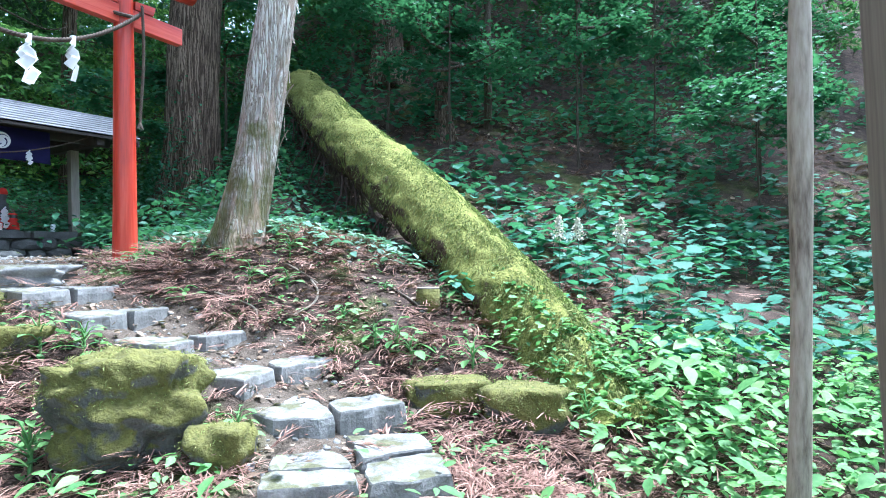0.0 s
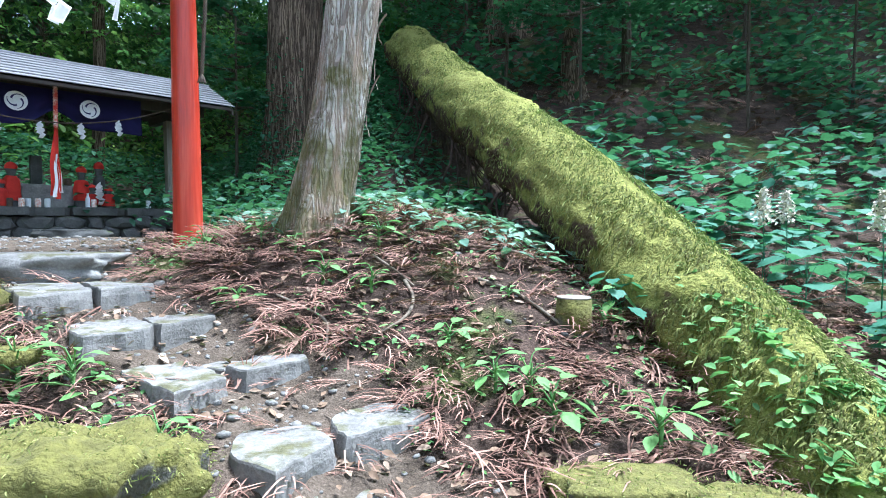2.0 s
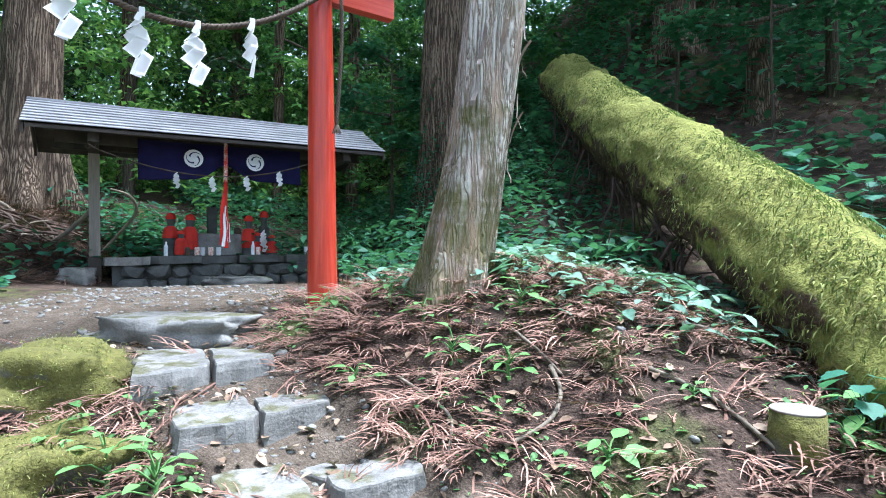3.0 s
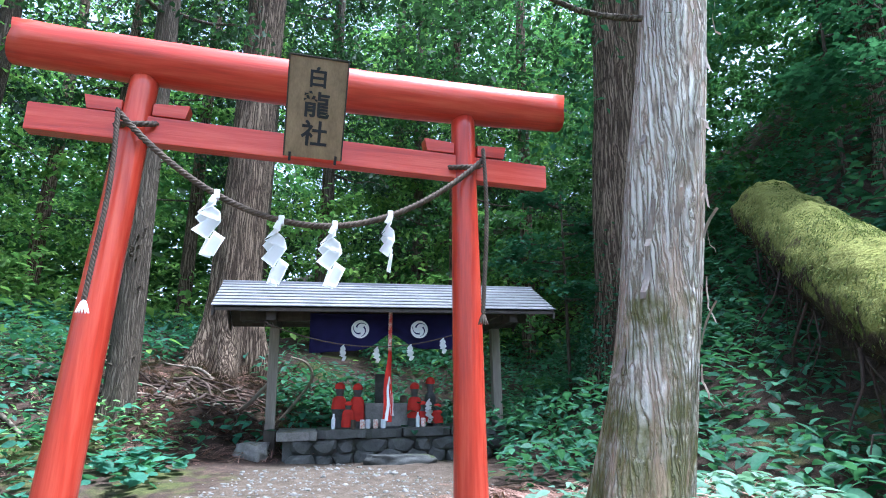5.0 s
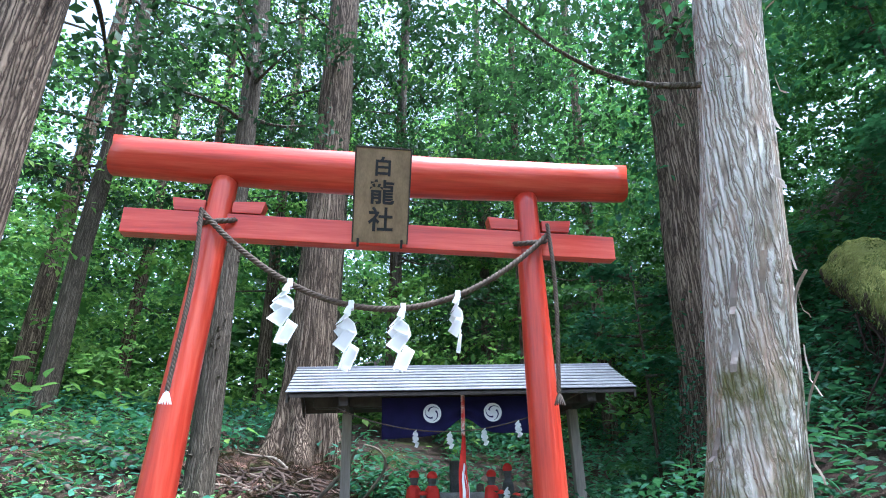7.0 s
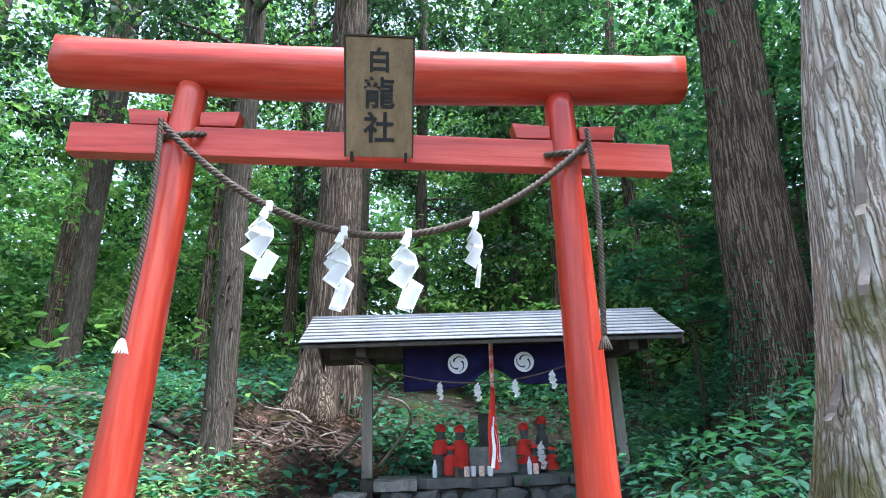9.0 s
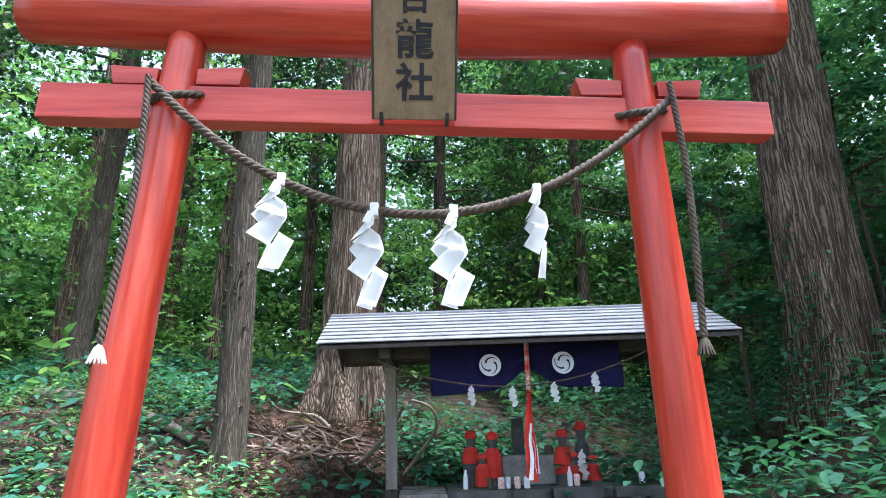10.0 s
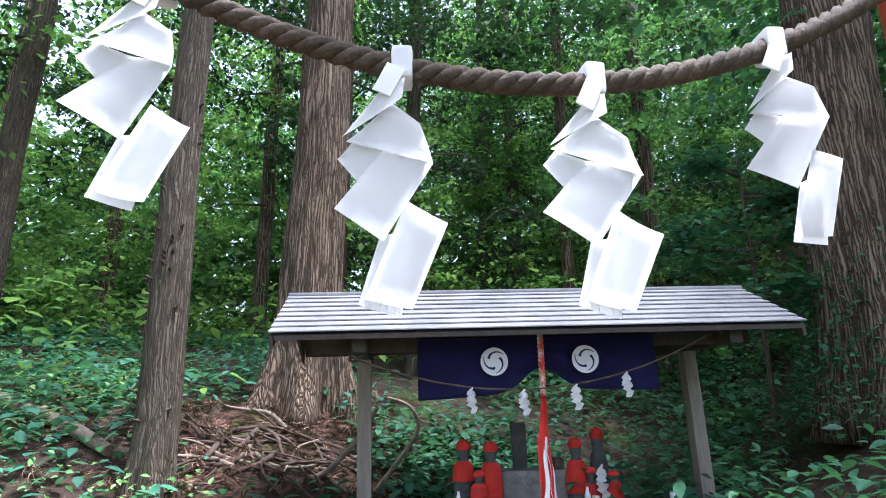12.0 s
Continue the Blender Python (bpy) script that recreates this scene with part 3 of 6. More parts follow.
def shimenawa():
    g = thing("sacred_rope", TO.x, TO.y, TO.z, "twisted straw rope hung between the red gate posts", "rope", rz=T_ROT)
    g.matrix_world = TM
    pts = [rope_at(f) for f in np.linspace(0, 1, 160)]
    for v, q in strands(pts, 0.021, 0.10, apart=True):
        link("strand", raw_mesh("strand", v, q, True), STRAW, g)
    for s, z0, z1, dz in ((-1.20, 2.60, 1.40, 0.0), (1.19, 2.62, 1.42, 0.0)):
        line = [(s + dz * 0.7 * f + 0.02 * math.sin(4 * f), -0.15 - 0.02 * f, z0 + (z1 - z0) * f) for f in np.linspace(0, 1, 90)]
        for v, q in strands(line, 0.0155, 0.075, apart=True):
            link("tail_strand", raw_mesh("tail_strand", v, q, True), STRAW, g)
        fray = []
        for k in range(14):
            a = k / 14 * 2 * math.pi
            e = Vector(line[-1])
            fray.append(tube([e, e + Vector((0.012 * math.cos(a), 0.012 * math.sin(a), -0.02)), e + Vector((0.035 * math.cos(a), 0.03 * math.sin(a), -0.075))], [0.006, 0.007, 0.003], 5))
        link("tassel", raw_mesh("tassel", *joined(fray), True), PAPER if s < 0 else STRAW, g, "pale frayed rope end" if s < 0 else "frayed straw rope end")
    for s, zz in ((-1.115, 2.57), (1.085, 2.53)):
        ring = [(s + 0.125 * math.cos(a), 0.12 * math.sin(a), zz + 0.05 * math.sin(a) + 0.02 * math.cos(a)) for a in np.linspace(0, 2 * math.pi, 50)]
        for v, q in strands(ring, 0.02, 0.1, apart=True):
            link("loop_strand", raw_mesh("loop_strand", v, q, True), STRAW, g)
    return g


shimenawa()


def sheet(corners, bulge, parent):
    """One bowed face of folded paper between four corners, taken in turn round its rim."""
    a, b, c, d = (Vector(q) for q in corners)
    out = (b - a).cross(d - a).normalized()
    bm = bmesh.new()
    grid = [[bm.verts.new(a.lerp(b, i / 6).lerp(d.lerp(c, i / 6), j / 5) + out * bulge * (1 - (2 * i / 6 - 1) ** 2)) for j in range(6)] for i in range(7)]
    for i in range(6):
        for j in range(5):
            bm.faces.new((grid[i][j], grid[i + 1][j], grid[i + 1][j + 1], grid[i][j + 1]))
    bmesh.ops.solidify(bm, geom=bm.faces[:], thickness=0.0015)
    part("fold", bm, PAPER, parent, smooth=True)


def folds(w, h, n, seed, parent, shift=(0, 0, 0), twist=0.0):
    """Folded white paper: a strip, then sheets to the front turned over sheets to the back, zigzagging down to a hanging end."""
    rs = random.Random(seed)
    p = h / (n + 0.9)

    def at(u, v, y, k):
        turn = math.radians(twist * (k + 1) / n)
        x, yy = u * w + 0.05 * w * k, y * w
        return Vector((x * math.cos(turn) - yy * math.sin(turn), x * math.sin(turn) + yy * math.cos(turn), (v - k - 0.75) * p)) + Vector(shift)

    sheet((at(0.02, 0.95, 0, 0), at(0.16, 0.97, 0, 0), at(0.14, 0.66, -0.05, 0), at(-0.42, 0.22, 0.08, 0)), 0.02 * w, parent)
    for k in range(n):
        g = 0.85 if k == 0 else 1.0
        j = rs.uniform(-0.04, 0.04)
        front, back = -0.16 + j, 0.12 + j
        if k < n - 1:
            sheet((at(-0.47 * g, 0.20, back, k), at(0.02, 0.64, 0, k), at(0.36 * g, 0.30, front * 0.6, k), at(0.46 * g + j, -0.24, front, k)), (0.01 + rs.random() * 0.03) * w, parent)
            sheet((at(-0.56 * g, -0.02, back + 0.02, k), at(-0.40 * g, 0.20, back + 0.02, k), at(0.02, 0.0, back * 0.5, k), at(-0.25 * g, -0.42, back, k)), 0.01 * w, parent)
            sheet((at(-0.04, 0.06, 0.10, k), at(0.46 * g + j, -0.22, front + 0.03, k), at(-0.02, -1.10, 0.06, k), at(-0.52 + j, -0.66, back, k)), -0.02 * w, parent)
        else:
            sheet((at(0.14, 0.38, 0.02, k), at(0.50, 0.02, front, k), at(0.20, -0.90, -0.04, k), at(-0.22, -0.76, 0.06, k)), 0.05 * w, parent)
            sheet((at(-0.10, 0.0, 0.12, k), at(0.22, 0.06, 0.08, k), at(0.10, -0.98, 0.05, k), at(-0.28, -0.82, 0.10, k)), 0.02 * w, parent)


def shide(f, w, h, n, seed, rz=0.0, dx=-0.05, twist=0.0):
    p = TM @ rope_at(f)
    g = thing("paper_streamer", p.x, p.y, p.z, "white folded paper streamer hanging from the straw rope", "paper streamer", "streamers on the gate rope", T_ROT + rz)
    bm = bmesh.new()
    box(bm, -0.018, 0.018, -0.026, 0.026, -0.03, 0.03, 0.008)
    part("knot", bm, PAPER, g)
    bm = bmesh.new()
    box(bm, -0.016, 0.016, -0.002, 0.002, -0.055, 0.0, 0.001, pose(dx * 0.4, -0.03, -0.015, 0, 25 if dx else 0, 0))
    part("strip", bm, PAPER, g)
    folds(w, h, n, seed, g, (dx, -0.03, -0.065), twist)


shide(0.261, 0.180, 0.37, 2, 1, 8, -0.025)
shide(0.429, 0.172, 0.39, 2, 2, -5, -0.022)
shide(0.569, 0.172, 0.38, 2, 5, 4, -0.018)
shide(0.722, 0.145, 0.36, 2, 9, -4, -0.01, -60)


# ---- the shrine shelter ----
SC = Vector((-6.224, 7.676, 1.248))
S_ROT, S_ROLL = 58.3, -1.4
SM = pose(SC.x, SC.y, SC.z, 0, S_ROLL, S_ROT)
# in the shelter's own frame: x along its front, y to the back, z up from the yard


def shelter():
    g = thing("shrine_shelter", SC.x, SC.y, SC.z, "open wooden shrine shelter with a lapped metal roof", "shrine", rz=S_ROT)
    g.matrix_world = SM
    for x in (-1.55, 1.67):
        bm = bmesh.new()
        box(bm, x - 0.065, x + 0.065, 0.93, 1.06, 0.62, 1.98, 0.01)
        p = part("post", bm, GREY_WOOD, g)
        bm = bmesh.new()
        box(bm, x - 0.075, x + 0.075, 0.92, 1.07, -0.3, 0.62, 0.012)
        part("footing", bm, DARK_WOOD, p, "dark lower end of the post")
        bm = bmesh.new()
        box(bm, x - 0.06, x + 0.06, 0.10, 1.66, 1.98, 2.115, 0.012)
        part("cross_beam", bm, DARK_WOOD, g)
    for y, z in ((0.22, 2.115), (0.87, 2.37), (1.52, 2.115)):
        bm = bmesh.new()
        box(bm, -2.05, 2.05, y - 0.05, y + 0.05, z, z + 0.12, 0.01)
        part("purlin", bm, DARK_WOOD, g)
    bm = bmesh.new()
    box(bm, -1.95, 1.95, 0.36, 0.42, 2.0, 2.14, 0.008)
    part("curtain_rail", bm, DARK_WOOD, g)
    deep = 0.87
    # roof: boards below, lapped metal courses above, both slopes
    for side in (0, 1):
        def lift(y):
            return 2.13 + 0.46 * y
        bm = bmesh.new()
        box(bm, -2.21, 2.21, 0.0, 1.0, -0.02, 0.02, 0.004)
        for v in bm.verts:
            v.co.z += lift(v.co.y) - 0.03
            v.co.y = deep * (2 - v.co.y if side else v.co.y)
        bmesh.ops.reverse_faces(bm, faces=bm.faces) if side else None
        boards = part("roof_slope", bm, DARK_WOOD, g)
        for k in range(8):
            y0, y1 = k / 8 - 0.02, (k + 1) / 8
            bm = bmesh.new()
            box(bm, -2.255, 2.255, y0, y1, 0.0, 0.012, 0.003)
            for v in bm.verts:
                f = (v.co.y - y0) / (y1 - y0)
                v.co.z += lift(v.co.y) + 0.02 * (1 - f) + 0.002
                v.co.y = deep * (2 - v.co.y if side else v.co.y)
            bmesh.ops.reverse_faces(bm, faces=bm.faces) if side else None
            part("roof_course", bm, ROOF_METAL, boards)
    bm = bmesh.new()
    box(bm, -2.255, 2.255, 0.80, 0.94, 2.575, 2.615, 0.012)
    part("ridge_cap", bm, ROOF_METAL, g)
    for x in (-2.235, 2.235):
        bm = bmesh.new()
        for sgn in (0, 1):
            made = box(bm, x - 0.015, x + 0.015, 0.02, 1.0, -0.1, -0.005, 0.003)
            for v in made:
                v.co.z += 2.13 + 0.46 * v.co.y - 0.02
                v.co.y = deep * (2 - v.co.y if sgn else v.co.y)
        bmesh.ops.recalc_face_normals(bm, faces=bm.faces)
        part("barge_board", bm, DARK_WOOD, g)


shelter()


# ---- stone steps: each of two or three hewn stones ----
def hewn_stone(sx, sy, sz, seed, amount=0.03):
    bm = bmesh.new()
    box(bm, -sx / 2, sx / 2, -sy / 2, sy / 2, -sz, 0, min(sx, sy, sz) * 0.09)
    bmesh.ops.subdivide_edges(bm, edges=[e for e in bm.edges if e.calc_length() > 0.1], cuts=5, use_grid_fill=True)
    for v in bm.verts:
        n = noise.noise_vector(v.co * 4 + Vector((seed * 3.1, seed, 0)))
        m = noise.noise_vector(v.co * 13 + Vector((seed, 0, 0)))
        v.co += Vector((n.x * amount * 1.6 + m.x * amount * 0.4, n.y * amount * 1.6 + m.y * amount * 0.4, (n.z + m.z * 0.5) * amount * 0.5))
        if abs(v.co.x) > sx * 0.4:
            v.co.y += noise.noise(Vector((seed, v.co.x * 2, 0))) * sy * 0.2
    return bm


def slab(corners, z, height, seed):
    """A flat hewn stone over the given corners (counter-clockwise): rounded rim, chipped edges, a slightly dished and pitted top."""
    rs = random.Random(seed)
    c = Vector((sum(p[0] for p in corners), sum(p[1] for p in corners))) / len(corners)
    rim = []
    for k, a in enumerate(corners):
        a, b = Vector(a), Vector(corners[(k + 1) % len(corners)])
        n = max(4, int((b - a).length / 0.045))
        for i in range(n):
            f = i / n
            p = a.lerp(b, f)
            round_off = 0.010 * max(0, 1 - min(f, 1 - f) * n / 1.2)
            d = (p - c).normalized()
            out = 0.030 * noise.noise(Vector((p.x * 5, p.y * 5, seed))) + 0.014 * noise.noise(Vector((p.x * 19, p.y * 19, seed)))
            rim.append((p - c) + d * (out - round_off))
    n = len(rim)
    bm = bmesh.new()
    rings = []
    for scale, drop in ((1.04, -height), (1.05, -height * 0.5), (1.025, -0.05), (1.0, -0.010), (0.978, -0.001), (0.80, 0.0), (0.55, 0.0), (0.28, 0.0)):
        ring = []
        for p in rim:
            q = p * scale
            w = c + q
            rough = 0.010 * noise.noise(Vector((w.x * 7, w.y * 7, seed + 3))) + 0.006 * noise.noise(Vector((w.x * 23, w.y * 23, seed)))
            side = 0.018 * noise.noise(Vector((w.x * 9, w.y * 9, drop * 9 + seed))) if drop < -0.02 else 0.0
            ring.append(bm.verts.new((q.x + p.normalized().x * side, q.y + p.normalized().y * side, drop + rough)))
        rings.append(ring)
    for a, b in zip(rings, rings[1:]):
        for k in range(n):
            bm.faces.new((a[k], a[(k + 1) % n], b[(k + 1) % n], b[k]))
    bm.faces.new(rings[0][::-1])
    bm.faces.new(rings[-1])
    bmesh.ops.transform(bm, matrix=pose(c.x, c.y, z, rs.uniform(-1.2, 1.2), rs.uniform(-1.2, 1.2), 0), verts=bm.verts)
    return bm


def step(z, stones, seed, height=0.24):
    """A step of several flat stones; each stone: its corners and how far its top lies off z."""
    xs, ys = [p[0] for q, _ in stones for p in q], [p[1] for q, _ in stones for p in q]
    x, y = sum(xs) / len(xs), sum(ys) / len(ys)
    g = thing("stone_step", x, y, z - height, "worn grey hewn stone step set into the earth path", "stone step", "steps of the path")
    for k, (corners, dz) in enumerate(stones):
        bm = slab([(a - x, b - y) for a, b in corners], height + dz, height, seed * 7.3 + k * 1.9)
        part("stone", bm, GREY_STONE, g)


step(0.43, ((((-0.80, 2.42), (-0.37, 2.48), (-0.42, 2.68), (-0.83, 2.62)), 0.0), (((-0.345, 2.45), (0.03, 2.60), (-0.04, 2.90), (-0.40, 2.73)), 0.0),
            (((-0.83, 2.65), (-0.44, 2.72), (-0.57, 3.0), (-0.88, 2.86)), -0.012), (((-0.40, 2.77), (-0.06, 2.93), (-0.15, 3.18), (-0.55, 3.12)), 0.012)), 1)
step(0.543, ((((-0.94, 3.09), (-0.62, 3.17), (-0.73, 3.45), (-0.95, 3.64), (-1.22, 3.46)), 0.0), (((-0.59, 3.19), (-0.22, 3.43), (-0.42, 3.69), (-0.71, 3.47)), 0.0)), 2)
step(0.70, ((((-1.42, 3.45), (-1.18, 3.36), (-1.09, 3.69), (-1.27, 3.85), (-1.53, 3.72)), 0.0), (((-1.06, 3.70), (-0.79, 4.08), (-1.07, 4.36), (-1.21, 3.91)), 0.0),
            (((-1.56, 3.76), (-1.44, 3.92), (-1.72, 4.05), (-1.84, 3.84)), -0.015)), 3)
step(0.857, ((((-1.80, 3.67), (-1.72, 3.95), (-2.12, 4.17), (-2.28, 3.92)), 0.0), (((-1.69, 4.05), (-1.50, 4.38), (-1.76, 4.57), (-1.86, 4.15)), 0.0),
             (((-1.89, 4.18), (-1.84, 4.50), (-2.10, 4.62), (-2.16, 4.22)), -0.03)), 4)
step(1.022, ((((-2.52, 3.97), (-2.33, 4.24), (-2.68, 4.50), (-2.84, 4.15)), 0.0), (((-2.31, 4.26), (-2.22, 4.64), (-2.48, 4.82), (-2.66, 4.53)), 0.0)), 5)
step(1.187, ((((-3.00, 4.06), (-2.88, 4.44), (-3.40, 4.82), (-3.71, 4.58)), 0.0), (((-2.86, 4.46), (-2.79, 4.82), (-3.28, 5.08), (-3.38, 4.86)), 0.0)), 6)


def boulder(name, x, y, z, sx, sy, sz, seed, material, label, category="rock", rz=0.0, flat=0.0, amount=0.22, subdiv=4, rx=0.0):
    bm = bmesh.new()
    blob(bm, sx, sy, sz, seed, amount, 1.5, subdiv, flat)
    ups = np.array([v.co[:] for v in bm.verts if v.normal.z > 0.15 and v.co.z > 0])
    ob = part(name, bm, material, smooth=True)
    ob.matrix_world = pose(x, y, z, rx, 0, rz)
    if material is MOSSY_STONE and len(ups) > 20:
        n = int(9000 * sx * sy * 4)
        q = ups[rng.integers(0, len(ups), n)] + rng.normal(0, 0.015, (n, 3))
        keep = clumps_of(q, 4.0 + seed)
        q = q[keep]
        yaw = np.arctan2(-q[:, 0], q[:, 1]) + rng.normal(0, 0.8, len(q))
        tagged(link("moss", raw_mesh("moss", *leaf_cloud(q, rng.uniform(0.008, 0.022, len(q)), TUFT, 0.7, yaw, 0.2)), MOSS_TUFT, ob, "cushions of yellow green moss"), kind="stuff")
    return tagged(ob, label, category)


def clumps_of(q, seed):
    w = np.array([noise.noise(Vector((float(a[0]) * 4, float(a[1]) * 4, seed))) for a in q])
    return w > rng.uniform(-0.7, 0.1, len(q))


boulder("flat_stone", -3.86, 4.98, 1.25, 0.58, 0.30, 0.19, 4.2, GREY_STONE, "grey flat slab at the head of the stone steps", "stone slab", 22, 0.62, 0.3)
boulder("mossy_rock", -1.64, 2.96, 0.64, 0.37, 0.28, 0.31, 8.1, MOSSY_STONE, "rock covered in yellow green moss beside the steps", "rock", 10, 0.0, 0.36, 5)
boulder("mossy_rock", -1.12, 2.86, 0.44, 0.17, 0.15, 0.17, 2.7, MOSSY_STONE, "small moss cushion rock beside the steps", "rock", 0, 0.85, 0.3)
boulder("mossy_rock", -3.62, 3.98, 1.02, 0.46, 0.36, 0.28, 6.3, MOSSY_STONE, "mossy rock at the edge of the stone path", "rock", 40, 0.0, 0.38)
boulder("mossy_rock", -3.0, 3.55, 0.78, 0.42, 0.34, 0.24, 12.4, MOSSY_STONE, "low mossy rock at the edge of the stone path", "rock", 70, 0.0, 0.38)
boulder("mossy_stone", 0.02, 3.78, 0.50, 0.30, 0.17, 0.17, 3.9, MOSSY_STONE, "mossy squared stone half sunk in needle litter", "rock", 12, 0.6)
boulder("mossy_stone", -0.55, 4.45, 0.68, 0.30, 0.12, 0.11, 5.9, MOSSY_STONE, "low mossy stone in the bank above the steps", "rock", 5, 0.6)
boulder("mossy_stone", 0.52, 3.7, 0.42, 0.32, 0.22, 0.2, 7.7, MOSSY_STONE, "mossy stone under the ivy beside the log", "rock", -10, 0.8)


# ---- stone platform under the statues ----
def platform():
    g = thing("stone_platform", SC.x, SC.y, SC.z, "dry stone altar platform with flat capping slabs", "stone platform", rz=S_ROT)
    g.matrix_world = SM
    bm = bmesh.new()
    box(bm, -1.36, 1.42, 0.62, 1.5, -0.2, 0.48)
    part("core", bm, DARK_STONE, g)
    x, k = -1.45, 0
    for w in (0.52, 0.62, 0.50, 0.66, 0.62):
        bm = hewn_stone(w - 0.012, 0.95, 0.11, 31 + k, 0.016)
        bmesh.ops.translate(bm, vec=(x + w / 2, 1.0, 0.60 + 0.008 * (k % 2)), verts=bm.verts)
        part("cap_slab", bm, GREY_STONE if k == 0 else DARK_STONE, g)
        x += w
        k += 1
    rs = random.Random(5)
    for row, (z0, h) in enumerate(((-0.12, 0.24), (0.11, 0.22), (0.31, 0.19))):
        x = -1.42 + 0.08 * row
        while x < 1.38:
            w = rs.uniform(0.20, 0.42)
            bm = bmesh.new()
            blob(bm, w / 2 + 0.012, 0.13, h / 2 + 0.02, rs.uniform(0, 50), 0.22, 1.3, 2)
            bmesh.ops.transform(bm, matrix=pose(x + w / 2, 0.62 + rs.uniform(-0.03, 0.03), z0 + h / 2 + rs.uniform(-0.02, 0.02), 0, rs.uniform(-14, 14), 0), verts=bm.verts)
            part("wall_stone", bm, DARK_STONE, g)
            x += w


platform()
p = SM @ Vector((0.1, 0.18, 0))
boulder("threshold_stone", p.x, p.y, gz(p.x, p.y) + 0.03, 0.48, 0.15, 0.14, 9.4, DARK_STONE, "dark boulder at the foot of the stone platform", "rock", S_ROT, 0.6)
p = SM @ Vector((-1.75, 0.75, 0))
boulder("footing_stone", p.x, p.y, gz(p.x, p.y) + 0.05, 0.22, 0.18, 0.16, 1.4, GREY_STONE, "pale stone beside the shelter post", "rock", 30, 0.8)
p = SM @ Vector((1.7, 0.72, 0))
boulder("footing_stone", p.x, p.y, gz(p.x, p.y) + 0.05, 0.2, 0.18, 0.16, 5.4, DARK_STONE, "dark stone beside the shelter post", "rock", 30, 0.8)


# ---- trees ----
def trunk_points(x, y, z, h, lean=(0, 0), n=30, wob=0.02, seed=0):
    out = []
    for f in np.linspace(0, 1, n) ** 1.15:
        zz = f * h
        out.append((lean[0] * zz + wob * noise.noise(Vector((seed, zz * 0.4, 0))) * min(1, zz), lean[1] * zz + wob * noise.noise(Vector((seed + 9, zz * 0.4, 0))) * min(1, zz), zz))
    return np.array(out)


def tree(name, x, y, r, h, material, label, lean=(0, 0), seed=0, sides=28, taper=0.55, flare_amount=0.6, rough=0.12, sunk=0.3, crown=None, group=""):
    z = gz(x, y) - sunk
    g = thing(name, x, y, z, label, "tree", group)
    pts = trunk_points(x, y, z, h, lean, 44 if h > 8 else 30, 0.05, seed)
    hh = pts[:, 2]
    rad = r * (1 - (1 - taper) * hh / h)

    def flare(i, ang):
        e = max(0.0, hh[i] - sunk * 0.6)
        w = np.exp(-e / (r * 1.6))
        return 1 + flare_amount * w * (0.6 + 0.55 * np.cos(ang * 5 + seed) + 0.25 * np.cos(ang * 3 + seed * 2)) + 0.025 * np.cos(ang * 11 + seed + 0.4 * hh[i]) + 0.02 * np.cos(ang * 7 - 0.3 * hh[i])
    link("trunk", tube_mesh("trunk", pts, rad, sides, rough, seed, True, flare), material, g)
    if crown:
        crown(g, pts, rad)
    return g


def limbs_and_sprays(z0, z1, n, length, material_leaf, seed, leaf=0.16, per=160, slope=-0.15, shape=SMALL, tilt=0.5, bare=0.0):
    """Level limbs round a trunk, each carrying sprays of leaves."""
    def make(g, pts, rad):
        rs = np.random.default_rng(seed)
        chunks, leaves = [], []
        for k in range(n):
            zz = z0 + (z1 - z0) * (k + rs.random()) / n
            c = np.array([np.interp(zz, pts[:, 2], pts[:, i]) for i in range(3)])
            rr = np.interp(zz, pts[:, 2], rad)
            a = rs.uniform(0, 2 * np.pi)
            ln = length * rs.uniform(0.5, 1.0) * (1.0 - 0.4 * (zz - z0) / max(z1 - z0, 0.1))
            d = np.array([np.cos(a), np.sin(a), slope + rs.normal(0, 0.12)])
            side = np.array([-np.sin(a), np.cos(a), 0])
            p = [c + d * rr * 0.6, c + d * ln * 0.4 + side * rs.normal(0, 0.1) * ln, c + d * ln * 0.75 + np.array([0, 0, 0.04 * ln]), c + d * ln + np.array([0, 0, rs.normal(0, 0.08) * ln])]
            q = spline(p, 9)
            chunks.append(tube(q, np.linspace(0.028, 0.006, 9) * (1 + ln * 0.25), 5))
            if rs.random() < bare:
                continue
            m = int(per * ln / length)
            f = rs.beta(2.2, 1.2, m)
            base = np.array([np.interp(f, np.linspace(0, 1, 9), q[:, i]) for i in range(3)]).T
            w = 0.42 * ln * np.sin(np.clip(f, 0.05, 1) * np.pi * 0.85) + 0.08
            base += side[None] * (rs.normal(0, 0.5, m) * w)[:, None] + rs.normal(0, 0.07, (m, 3)) * np.array([1, 1, 0.9]) * (1 + ln * 0.2)
            leaves.append(base)
        for v, f in chunks:
            link("limb", raw_mesh("limb", v, f, True), THIN_BARK, g)
        if leaves:
            allp = np.concatenate(leaves)
            tagged(link("crown", raw_mesh("crown", *leaf_cloud(allp, leaf * rs.uniform(0.6, 1.3, len(allp)), shape, tilt)), material_leaf, g), kind="stuff")
    return make


